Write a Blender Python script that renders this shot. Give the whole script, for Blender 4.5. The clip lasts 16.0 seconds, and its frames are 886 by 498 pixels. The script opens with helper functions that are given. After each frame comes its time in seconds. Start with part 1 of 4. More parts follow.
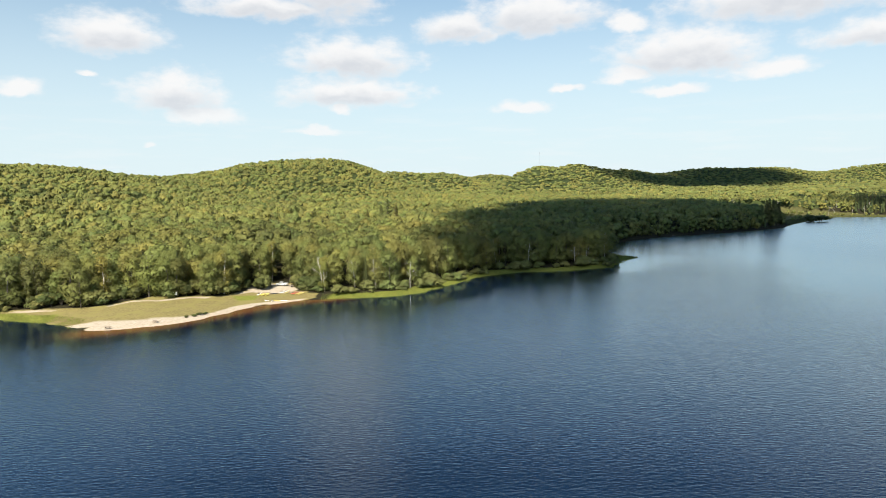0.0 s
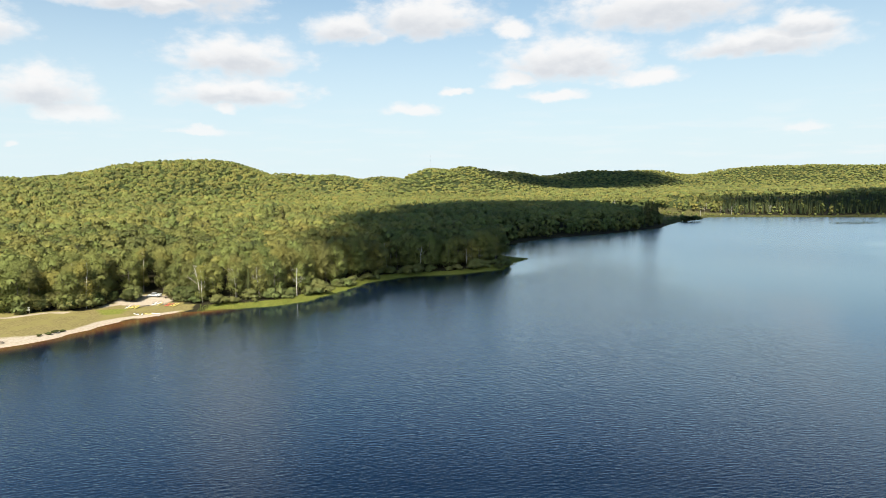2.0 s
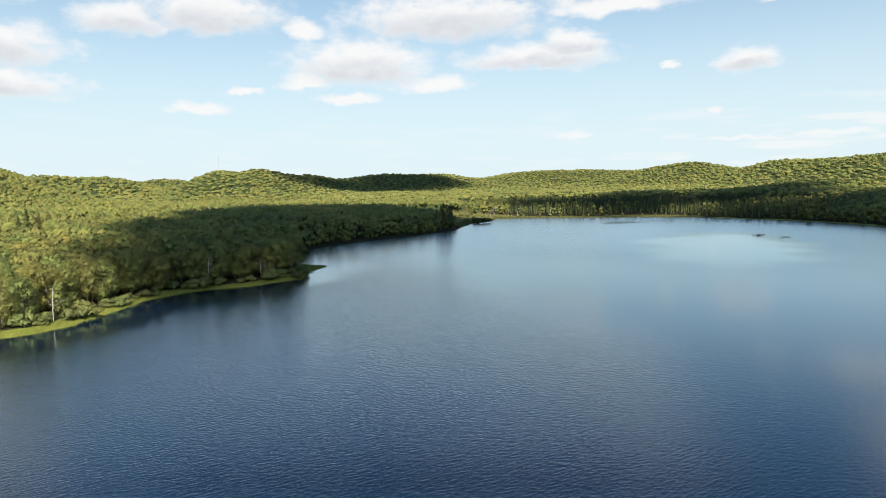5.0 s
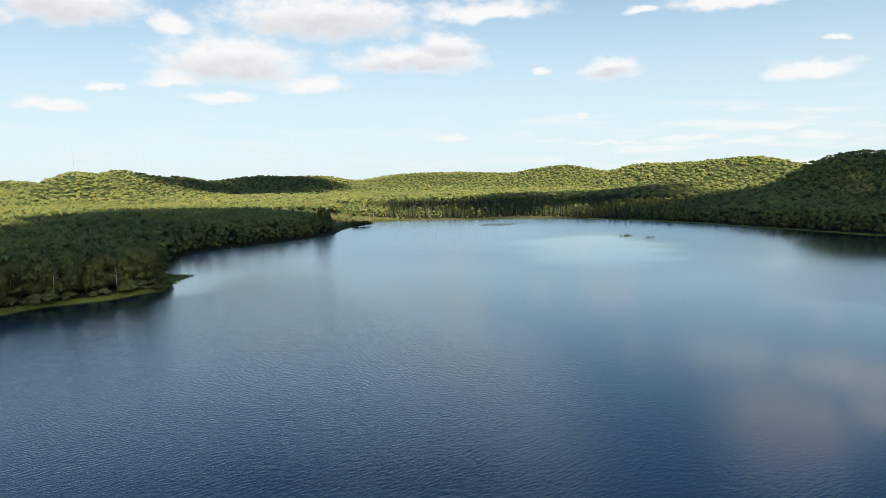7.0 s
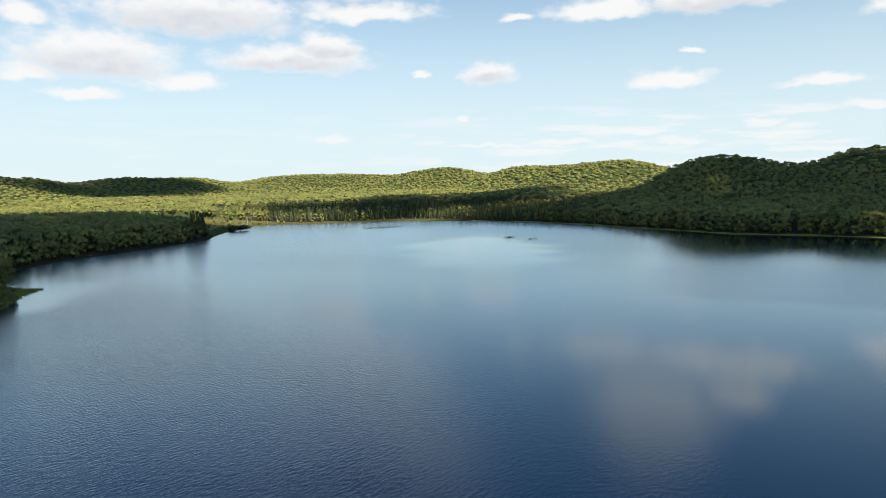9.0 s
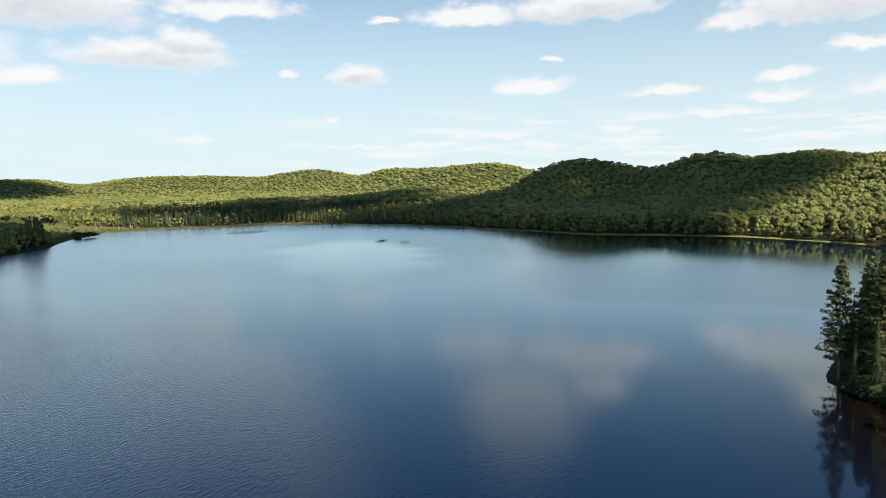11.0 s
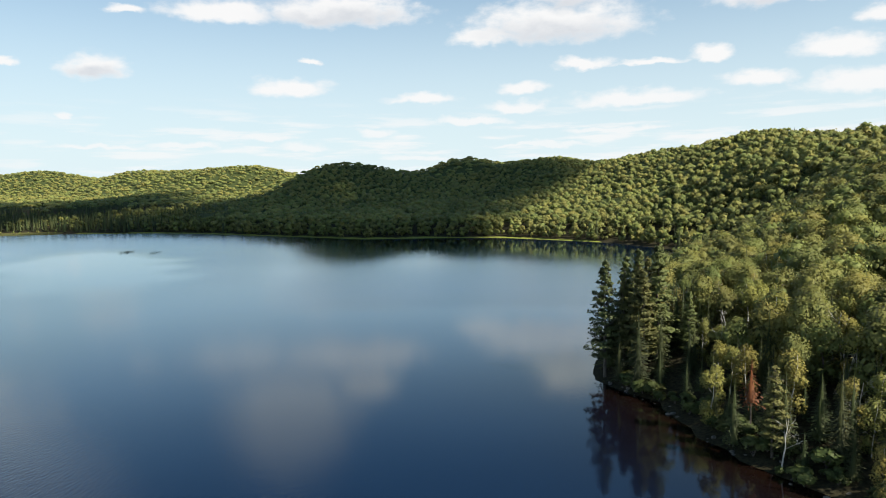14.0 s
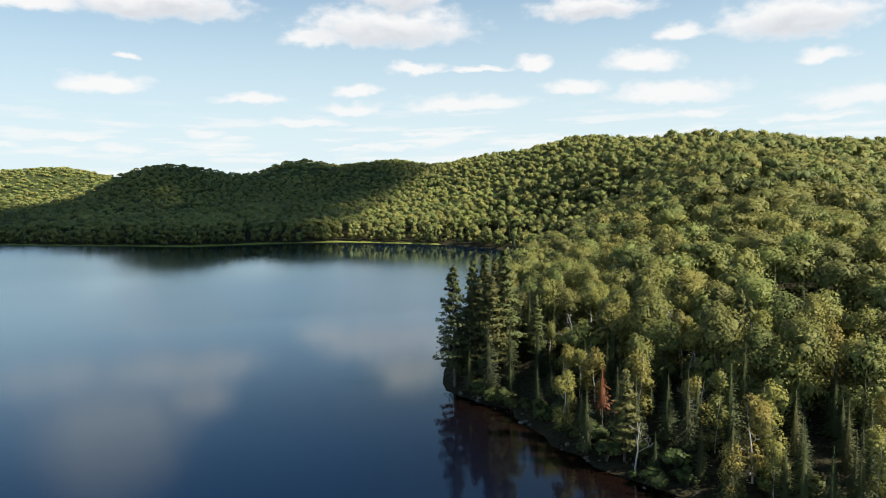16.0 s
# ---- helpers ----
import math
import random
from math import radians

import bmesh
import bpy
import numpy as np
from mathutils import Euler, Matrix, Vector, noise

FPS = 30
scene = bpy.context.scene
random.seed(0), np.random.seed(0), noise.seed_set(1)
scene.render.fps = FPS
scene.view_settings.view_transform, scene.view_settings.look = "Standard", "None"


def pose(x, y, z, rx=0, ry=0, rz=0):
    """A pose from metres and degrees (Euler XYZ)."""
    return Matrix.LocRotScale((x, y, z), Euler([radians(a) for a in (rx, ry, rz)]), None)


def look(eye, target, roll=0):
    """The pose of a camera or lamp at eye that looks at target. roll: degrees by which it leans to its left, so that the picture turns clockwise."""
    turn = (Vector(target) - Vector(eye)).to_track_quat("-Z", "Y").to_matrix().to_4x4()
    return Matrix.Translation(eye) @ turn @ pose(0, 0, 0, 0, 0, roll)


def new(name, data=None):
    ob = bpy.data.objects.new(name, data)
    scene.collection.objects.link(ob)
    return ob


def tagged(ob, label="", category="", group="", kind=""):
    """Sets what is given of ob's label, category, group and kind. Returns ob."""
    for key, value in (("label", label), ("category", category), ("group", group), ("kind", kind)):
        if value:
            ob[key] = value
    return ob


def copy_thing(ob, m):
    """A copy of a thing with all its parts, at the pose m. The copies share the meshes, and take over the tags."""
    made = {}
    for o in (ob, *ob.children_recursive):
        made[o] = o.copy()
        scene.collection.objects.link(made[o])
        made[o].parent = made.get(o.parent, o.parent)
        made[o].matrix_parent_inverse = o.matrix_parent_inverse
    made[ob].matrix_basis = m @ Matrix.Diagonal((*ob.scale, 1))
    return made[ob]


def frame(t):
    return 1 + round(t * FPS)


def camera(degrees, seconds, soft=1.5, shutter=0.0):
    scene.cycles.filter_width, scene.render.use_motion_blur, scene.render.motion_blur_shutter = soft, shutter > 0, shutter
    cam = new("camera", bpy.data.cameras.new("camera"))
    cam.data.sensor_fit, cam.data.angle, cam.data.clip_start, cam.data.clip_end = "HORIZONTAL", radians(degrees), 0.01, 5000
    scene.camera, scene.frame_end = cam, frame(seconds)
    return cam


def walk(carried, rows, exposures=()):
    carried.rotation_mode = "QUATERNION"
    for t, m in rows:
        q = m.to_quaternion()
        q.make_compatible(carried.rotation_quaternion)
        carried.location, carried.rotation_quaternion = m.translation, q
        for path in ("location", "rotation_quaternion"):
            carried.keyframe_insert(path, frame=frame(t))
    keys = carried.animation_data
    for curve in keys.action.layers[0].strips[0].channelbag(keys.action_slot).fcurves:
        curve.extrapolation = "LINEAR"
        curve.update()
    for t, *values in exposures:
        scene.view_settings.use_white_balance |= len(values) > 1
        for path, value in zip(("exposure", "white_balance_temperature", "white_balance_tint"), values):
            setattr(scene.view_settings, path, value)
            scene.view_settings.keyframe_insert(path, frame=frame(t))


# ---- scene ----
cam = camera(65.97, 16.0, 0.6)
# seconds, metres east, north and up from the first eye, then turn to the right, pitch and lean in degrees
EYE = 45.0
ROWS = [
    (0, 0.00, 0.00, 0.00, 0.001, -5.300, 0.925),
    (0.5, 0.27, 2.19, -0.00, 2.255, -5.278, 0.918),
    (1, 0.60, 4.46, 0.00, 4.762, -5.285, 0.924),
    (1.5, 1.02, 6.80, 0.03, 6.752, -5.279, 0.919),
    (2, 1.56, 9.42, 0.08, 9.019, -5.273, 0.934),
    (2.5, 2.13, 12.23, 0.15, 11.918, -5.283, 0.962),
    (3, 2.68, 15.02, 0.24, 14.672, -5.303, 0.971),
    (3.5, 3.25, 17.78, 0.34, 17.723, -5.332, 0.945),
    (4, 3.64, 20.33, 0.45, 20.944, -5.349, 0.930),
    (6.5, 8.75, 28.71, 1.47, 33.161, -5.280, 0.967),
    (7, 10.47, 31.41, 1.56, 36.002, -5.311, 0.950),
    (7.5, 12.13, 34.02, 1.65, 37.411, -5.287, 0.926),
    (8, 13.84, 36.32, 1.74, 39.383, -5.275, 0.927),
    (8.5, 15.61, 38.50, 1.84, 42.837, -5.304, 0.955),
    (9, 17.45, 40.61, 1.95, 45.760, -5.309, 0.968),
    (11.5, 27.38, 48.83, 2.59, 59.443, -5.309, 0.962),
    (12, 29.49, 50.39, 2.67, 62.585, -5.313, 0.933),
    (12.5, 31.59, 51.85, 2.74, 66.121, -5.322, 0.926),
    (13, 33.70, 53.24, 2.82, 69.592, -5.337, 0.940),
    (13.5, 35.94, 54.37, 2.90, 72.842, -5.346, 0.960),
    (14, 38.34, 55.39, 2.96, 76.150, -5.353, 0.975),
    (14.5, 40.83, 56.20, 3.00, 79.340, -5.362, 0.993),
    (15, 43.37, 56.91, 3.04, 82.895, -5.381, 1.026),
    (15.5, 45.93, 57.53, 3.08, 86.572, -5.389, 1.079),
    (16, 48.49, 58.07, 3.13, 89.748, -5.368, 1.140),
]
walk(cam, [(t, pose(x, y, EYE + z, 0, 0, -turn) @ pose(0, 0, 0, 90 + pitch) @ pose(0, 0, 0, 0, 0, -lean))
           for t, x, y, z, turn, pitch, lean in ROWS], [(0.0, 0.88), (16.0, 0.88)])

# ---- sky, clouds and sun ----
SUN_BEARING, SUN_HEIGHT = 197.0, 42.0
WEST_CLOUDS = [
    (-25.2, 11.7, 3.6, 1.6), (-31.3, 7.4, 1.5, 0.7), (-20.9, 7.6, 3.5, 1.7), (-19.1, 6.0, 2.9, 0.9), (-7.3, 10.5, 5.1, 1.7),
    (-7.4, 7.8, 5.4, 1.2), (-26.9, 8.6, 0.8, 0.3), (-22.9, 3.5, 0.6, 0.3), (-8.4, 6.4, 0.9, 0.5), (-13.9, 14.2, 5.8, 1.1),
    (1.5, 12.7, 3.1, 1.3), (7.9, 13.8, 5.4, 1.9), (15.0, 12.5, 1.8, 0.9), (19.5, 10.3, 5.3, 2.0), (15.1, 8.6, 2.1, 0.8),
    (25.4, 8.5, 2.9, 0.9), (18.3, 7.1, 2.6, 0.5), (6.8, 6.5, 2.3, 0.6), (10.4, 7.7, 1.3, 0.4), (-10.2, 4.7, 2.1, 0.3)]
NORTH_CLOUDS = [
    (33.8, 10.3, 5.6, 1.2), (36.8, 11.3, 2.6, 1.2), (49.9, 9.1, 2.2, 1.0), (44.4, 9.2, 0.6, 0.3), (26.6, 13.8, 8.0, 2.1),
    (39.7, 14.0, 5.4, 0.9), (36.9, 4.0, 1.5, 0.4), (47.4, 5.3, 0.7, 0.3), (64.1, 8.0, 2.9, 0.8), (65.9, 10.0, 0.8, 0.3),
    (61.8, 4.2, 2.3, 0.4), (64.7, 3.3, 2.3, 0.4), (51.9, 13.3, 1.3, 0.4), (59.2, 13.6, 4.6, 0.9), (74.9, 7.1, 2.8, 0.5),
    (55.9, 3.5, 2.8, 0.3), (70.7, 4.5, 1.4, 0.4), (74.5, 2.4, 2.9, 0.3), (49.6, 3.4, 3.9, 0.2)]
EAST_CLOUDS = [
    (67.9, 14.0, 6.5, 1.3), (85.5, 12.9, 6.5, 1.7), (79.8, 12.1, 2.6, 0.9), (88.0, 9.6, 2.1, 0.5), (92.9, 9.3, 2.6, 0.3),
    (97.4, 9.8, 1.5, 0.6), (82.9, 7.8, 1.7, 0.6), (82.5, 6.4, 2.6, 0.5), (79.0, 5.3, 3.0, 0.4), (101.8, 13.7, 4.3, 1.0),
    (116.8, 11.8, 5.2, 1.6), (108.8, 11.3, 1.6, 0.7), (106.1, 9.5, 2.8, 0.9), (118.7, 8.9, 1.8, 0.6), (100.9, 7.7, 2.3, 0.7),
    (108.5, 7.0, 4.5, 0.9), (92.1, 6.8, 5.0, 0.7), (120.5, 5.9, 3.1, 0.8), (110.4, 5.3, 1.9, 0.3), (118.1, 4.5, 3.3, 0.3),
    (116.3, 3.1, 3.0, 0.3), (90.7, 4.3, 3.8, 0.3), (84.1, 3.2, 4.2, 0.2)]

# clouds higher up, which the lake mirrors
HIGH_CLOUDS = [
    (-8.5, 17.5, 4.2, 4.5), (-8.0, 25.0, 5.0, 3.0), (38.0, 18.5, 8.5, 3.6), (45.0, 23.0, 5.0, 3.0), (63.0, 19.5, 5.2, 4.4), (69.5, 16.6, 2.6, 1.6), (86.6, 15.6, 3.0, 1.9),
    (28.0, 24.0, 6.0, 2.0), (112.0, 20.0, 7.0, 2.5), (15.0, 19.5, 4.0, 1.6)]


def link_math(nt, op, a, b=None, c=None, clamp=False):
    n = nt.nodes.new("ShaderNodeMath")
    n.operation, n.use_clamp = op, clamp
    for i, v in enumerate((a, b, c)):
        if v is None:
            continue
        if isinstance(v, (int, float)):
            n.inputs[i].default_value = v
        else:
            nt.links.new(v, n.inputs[i])
    return n.outputs[0]


def link_vector(nt, op, *args):
    n = nt.nodes.new("ShaderNodeVectorMath")
    n.operation = op
    for i, v in enumerate(args):
        if isinstance(v, tuple):
            n.inputs[i].default_value = v
        else:
            nt.links.new(v, n.inputs[i])
    return n.outputs["Value" if op == "LENGTH" else "Vector"]


def link_mix(nt, factor, a, b):
    n = nt.nodes.new("ShaderNodeMix")
    n.data_type = "RGBA"
    for i, v in ((0, factor), (6, a), (7, b)):
        if isinstance(v, (int, float)):
            n.inputs[i].default_value = v
        elif isinstance(v, tuple):
            n.inputs[i].default_value = (*v, 1)
        else:
            nt.links.new(v, n.inputs[i])
    return n.outputs[2]


def link_noise(nt, vector, scale, detail=3.0, rough=0.55, out="Fac"):
    n = nt.nodes.new("ShaderNodeTexNoise")
    n.inputs["Scale"].default_value, n.inputs["Detail"].default_value, n.inputs["Roughness"].default_value = scale, detail, rough
    if vector is not None:
        nt.links.new(vector, n.inputs["Vector"])
    return n.outputs[out]


def ramp(nt, value, low, high, a=0.0, b=1.0):
    n = nt.nodes.new("ShaderNodeMapRange")
    n.interpolation_type = "SMOOTHSTEP"
    nt.links.new(value, n.inputs["Value"])
    for key, v in (("From Min", low), ("From Max", high), ("To Min", a), ("To Max", b)):
        n.inputs[key].default_value = v
    return n.outputs["Result"]


def build_world():
    world = bpy.data.worlds.new("summer_sky")
    scene.world = world
    world.use_nodes = True
    nt = world.node_tree
    back = nt.nodes["Background"]
    sky = nt.nodes.new("ShaderNodeTexSky")
    sky.sky_type, sky.sun_disc = "NISHITA", False
    sky.sun_elevation, sky.sun_rotation = radians(SUN_HEIGHT), radians(SUN_BEARING)
    sky.air_density, sky.dust_density, sky.ozone_density = 1.0, 0.6, 1.0
    way = nt.nodes.new("ShaderNodeTexCoord").outputs["Generated"]
    split = nt.nodes.new("ShaderNodeSeparateXYZ")
    nt.links.new(way, split.inputs[0])
    bearing = link_math(nt, "MULTIPLY", link_math(nt, "ARCTAN2", split.outputs[0], split.outputs[1]), 180 / math.pi)
    height = link_math(nt, "MULTIPLY", link_math(nt, "ARCSINE", split.outputs[2]), 180 / math.pi)
    join = nt.nodes.new("ShaderNodeCombineXYZ")
    nt.links.new(bearing, join.inputs[0])
    nt.links.new(height, join.inputs[1])
    flat = join.outputs[0]
    puff = link_noise(nt, link_vector(nt, "MULTIPLY", flat, (0.6, 1.0, 0.0)), 0.55, 4.0, 0.55, "Color")
    bent = link_vector(nt, "ADD", flat, link_vector(nt, "MULTIPLY", link_vector(nt, "SUBTRACT", puff, (0.5, 0.5, 0.5)), (3.0, 1.7, 0.0)))
    near = None
    for az, el, wide, tall in WEST_CLOUDS + NORTH_CLOUDS + EAST_CLOUDS + HIGH_CLOUDS:
        wide, tall = wide * 1.15, tall * 1.3
        v = link_vector(nt, "MULTIPLY_ADD", bent, (1 / wide, 1 / tall, 0.0), (-az / wide, -(el - 0.25 * tall) / tall, 0.0))
        d = link_vector(nt, "LENGTH", link_vector(nt, "MAXIMUM", v, link_vector(nt, "MULTIPLY", v, (-1.0, -1.7, 0.0))))
        near = d if near is None else link_math(nt, "MINIMUM", near, d)
    fine = link_noise(nt, link_vector(nt, "MULTIPLY", flat, (0.6, 1.1, 0.0)), 1.0, 5.0, 0.55)
    edge = link_math(nt, "ADD", near, link_math(nt, "MULTIPLY_ADD", fine, 1.1, -0.55))
    listed = ramp(nt, edge, 1.20, 0.40)
    # the undersides of the larger clouds are greyer
    under = None
    for az, el, wide, tall in WEST_CLOUDS + NORTH_CLOUDS + EAST_CLOUDS + HIGH_CLOUDS:
        if tall < 0.95:
            continue
        v = link_vector(nt, "MULTIPLY_ADD", bent, (1 / wide, 1.6 / tall, 0.0), (-az / wide, -1.6 * (el - 0.55 * tall) / tall, 0.0))
        d = link_vector(nt, "LENGTH", v)
        under = d if under is None else link_math(nt, "MINIMUM", under, d)
    # the rest of the sky, beside and above, carries fair-weather clouds of the same kind
    high = link_vector(nt, "MULTIPLY", way, (1.0, 1.0, 2.2))
    loose = ramp(nt, link_noise(nt, high, 3.2, 6.0, 0.55), 0.54, 0.68)
    beside = link_math(nt, "ADD", ramp(nt, height, 27.0, 36.0), link_math(nt, "ADD", ramp(nt, bearing, -34.0, -42.0), ramp(nt, bearing, 124.0, 132.0)), clamp=True)
    loose = link_math(nt, "MULTIPLY", link_math(nt, "MULTIPLY", loose, beside), link_math(nt, "MULTIPLY", ramp(nt, height, 1.0, 6.0), ramp(nt, bearing, -20.0, 25.0, 0.3, 1.0)))
    streak = ramp(nt, link_noise(nt, link_vector(nt, "MULTIPLY", flat, (0.16, 1.25, 0.0)), 1.0, 4.0, 0.55), 0.47, 0.68, 0.0, 0.75)
    streak = link_math(nt, "MULTIPLY", streak, link_math(nt, "MULTIPLY", ramp(nt, height, 7.5, 4.0), ramp(nt, bearing, 30.0, 60.0, 0.25, 1.0)))
    cover = link_math(nt, "MAXIMUM", listed, loose)
    cover = link_math(nt, "MULTIPLY", cover, ramp(nt, height, 0.5, 9.0, 0.6, 0.97))
    cover = link_math(nt, "MULTIPLY", link_math(nt, "MAXIMUM", cover, streak), ramp(nt, height, 15.5, 19.0, 1.0, 0.55))
    shade = link_math(nt, "MULTIPLY", ramp(nt, under, 1.25, 0.2), ramp(nt, fine, 0.8, 0.3, 0.55, 1.0))
    white = link_mix(nt, shade, (9.0, 8.97, 8.95), (6.6, 6.85, 7.25))
    white = link_mix(nt, ramp(nt, height, 15.0, 18.0), white, (9.6, 9.3, 8.9))
    blue = link_vector(nt, "MULTIPLY", sky.outputs[0], (0.66, 1.04, 1.18))
    veil = link_mix(nt, ramp(nt, height, 25.0, -1.0, 0.05, 0.97), blue, (7.3, 8.5, 8.95))
    nt.links.new(link_mix(nt, cover, veil, white), back.inputs["Color"])
    back.inputs["Strength"].default_value = 0.058


build_world()
sun = new("sun", bpy.data.lights.new("sun", "SUN"))
sun.data.energy, sun.data.angle, sun.data.color = 5.0, radians(0.55), (1.0, 0.91, 0.76)
b, e = radians(SUN_BEARING), radians(SUN_HEIGHT)
SUN_WAY = Vector((math.sin(b) * math.cos(e), math.cos(b) * math.cos(e), math.sin(e)))
sun.matrix_world = look(SUN_WAY * 900, (0, 0, 0))


def build_shade_cloud(name, x, y, z, wide, deep, high, seed):
    """An unseen cloud, added to cast shade: many rounded billows over a flatter base. It stands out of view, where its
    shadow falls on (x, y) from height z.
    """
    rng = np.random.default_rng(seed)
    bm = bmesh.new()
    for k in range(64):
        a, r = rng.uniform(0, 6.283), 0.86 * math.sqrt(rng.uniform(0, 1))
        size = rng.uniform(0.16, 0.30)
        m = Matrix.Translation((wide * r * math.cos(a), deep * r * math.sin(a), high * rng.uniform(0, 0.6) * (1 - r))) @ Matrix.Diagonal((wide * size, deep * size, high * 0.5, 1))
        bmesh.ops.create_icosphere(bm, subdivisions=2, radius=1.0, matrix=m)
    for v in bm.verts:
        v.co += noise.noise_vector(v.co / (0.22 * wide)) * 0.07 * wide
        v.co.z = max(v.co.z, -0.12 * high)
    me = bpy.data.meshes.new(name)
    bm.to_mesh(me)
    bm.free()
    ob = new(name, me)
    ob.location = Vector((x, y, 0)) + SUN_WAY * (z / SUN_WAY.z)
    return tagged(ob, "white cloud out of view, added to shade the woods", "cloud", kind="structure")

# ---- materials ----
def material(name):
    m = bpy.data.materials.new(name)
    m.use_nodes = True
    nt = m.node_tree
    return m, nt, nt.nodes["Principled BSDF"]


def place_vector(nt):
    return nt.nodes.new("ShaderNodeTexCoord").outputs["Object"]


def world_vector(nt):
    return nt.nodes.new("ShaderNodeNewGeometry").outputs["Position"]


def named(nt, name, out="Fac"):
    n = nt.nodes.new("ShaderNodeAttribute")
    n.attribute_name = name
    return n.outputs[out]


def bump(nt, shader, height, strength, distance):
    n = nt.nodes.new("ShaderNodeBump")
    n.inputs["Strength"].default_value, n.inputs["Distance"].default_value = strength, distance
    nt.links.new(height, n.inputs["Height"])
    nt.links.new(n.outputs[0], shader.inputs["Normal"])
    return n


def leaf_material(name, dark, mid, bright):
    """Foliage: colour differs from tree to tree and from leaf spray to leaf spray; some light passes through."""
    m, nt, sh = material(name)
    own = nt.nodes.new("ShaderNodeObjectInfo").outputs["Random"]
    tree = link_math(nt, "FRACT", link_math(nt, "ADD", named(nt, "tint"), own))
    spray = nt.nodes.new("ShaderNodeNewGeometry").outputs["Random Per Island"]
    patch = link_noise(nt, world_vector(nt), 0.012, 2.0)
    mix = link_math(nt, "ADD", link_math(nt, "MULTIPLY", tree, 0.46), link_math(nt, "MULTIPLY", spray, 0.10))
    mix = link_math(nt, "ADD", mix, link_math(nt, "MULTIPLY_ADD", patch, 0.8, -0.24), clamp=True)
    colour = link_mix(nt, ramp(nt, mix, 0.0, 0.55), dark, mid)
    colour = link_mix(nt, ramp(nt, mix, 0.5, 1.0), colour, bright)
    hue = link_mix(nt, link_math(nt, "FRACT", link_math(nt, "MULTIPLY", tree, 7.3)), (1.05, 0.98, 0.92), (0.88, 1.04, 0.98))
    colour = link_vector(nt, "MULTIPLY", colour, hue)
    nt.links.new(colour, sh.inputs["Base Color"])
    sh.inputs["Roughness"].default_value = 0.62
    sh.inputs["Specular IOR Level"].default_value = 0.2
    # leaves of one bough turn together, so a bough shades as a rounded mass
    turn = nt.nodes.new("ShaderNodeVectorTransform")
    turn.vector_type, turn.convert_from, turn.convert_to = "NORMAL", "OBJECT", "WORLD"
    nt.links.new(named(nt, "bough_way", "Vector"), turn.inputs[0])
    own_way = nt.nodes.new("ShaderNodeNewGeometry").outputs["Normal"]
    way = link_vector(nt, "NORMALIZE", link_vector(nt, "ADD", turn.outputs[0], link_vector(nt, "MULTIPLY", own_way, (0.3, 0.3, 0.3))))
    nt.links.new(way, sh.inputs["Normal"])
    thin = nt.nodes.new("ShaderNodeBsdfTranslucent")
    nt.links.new(colour, thin.inputs["Color"])
    nt.links.new(way, thin.inputs["Normal"])
    both = nt.nodes.new("ShaderNodeMixShader")
    both.inputs[0].default_value = 0.20
    nt.links.new(sh.outputs[0], both.inputs[1])
    nt.links.new(thin.outputs[0], both.inputs[2])
    nt.links.new(both.outputs[0], nt.nodes["Material Output"].inputs["Surface"])
    return m


def plain_material(name, a, b, scale=4.0, rough=0.8, relief=0.0, metal=0.0):
    m, nt, sh = material(name)
    v = place_vector(nt)
    grain = link_noise(nt, v, scale, 5.0, 0.6)
    patch = link_noise(nt, v, scale * 0.17, 2.0)
    f = link_math(nt, "ADD", link_math(nt, "MULTIPLY", grain, 0.6), link_math(nt, "MULTIPLY", patch, 0.4))
    nt.links.new(link_mix(nt, ramp(nt, f, 0.35, 0.65), a, b), sh.inputs["Base Color"])
    sh.inputs["Roughness"].default_value, sh.inputs["Metallic"].default_value = rough, metal
    if relief:
        bump(nt, sh, grain, 0.6, relief)
    return m


def ground_material():
    """Forest floor, mown grass, bare sand and lush waterside sedge, by where each lies."""
    m, nt, sh = material("ground_cover")
    v = world_vector(nt)
    grain, patch = link_noise(nt, v, 1.3, 6.0, 0.65), link_noise(nt, v, 0.16, 3.0)
    floor = link_mix(nt, ramp(nt, grain, 0.3, 0.7), (0.014, 0.013, 0.008), (0.042, 0.038, 0.02))
    brush = link_mix(nt, ramp(nt, grain, 0.3, 0.7), (0.026, 0.037, 0.013), (0.07, 0.088, 0.028))
    grass = link_mix(nt, ramp(nt, grain, 0.3, 0.7), (0.16, 0.135, 0.052), (0.27, 0.225, 0.095))
    grass = link_mix(nt, ramp(nt, patch, 0.45, 0.62), grass, (0.235, 0.205, 0.075))
    sand = link_mix(nt, ramp(nt, grain, 0.25, 0.75), (0.36, 0.30, 0.225), (0.52, 0.45, 0.36))
    sedge = link_mix(nt, ramp(nt, grain, 0.3, 0.7), (0.13, 0.15, 0.030), (0.23, 0.24, 0.05))
    marsh = link_mix(nt, ramp(nt, grain, 0.3, 0.7), (0.06, 0.065, 0.025), (0.14, 0.13, 0.05))
    colour = floor
    soft = link_math(nt, "MULTIPLY_ADD", patch, 0.5, -0.25)
    for key, c in (("brush", brush), ("grass", grass), ("sedge", sedge), ("marsh", marsh), ("sand", sand)):
        colour = link_mix(nt, ramp(nt, link_math(nt, "ADD", named(nt, key), soft), 0.35, 0.65), colour, c)
    nt.links.new(colour, sh.inputs["Base Color"])
    sh.inputs["Roughness"].default_value = 0.95
    sh.inputs["Specular IOR Level"].default_value = 0.1
    bump(nt, sh, grain, 0.7, 0.25)
    return m


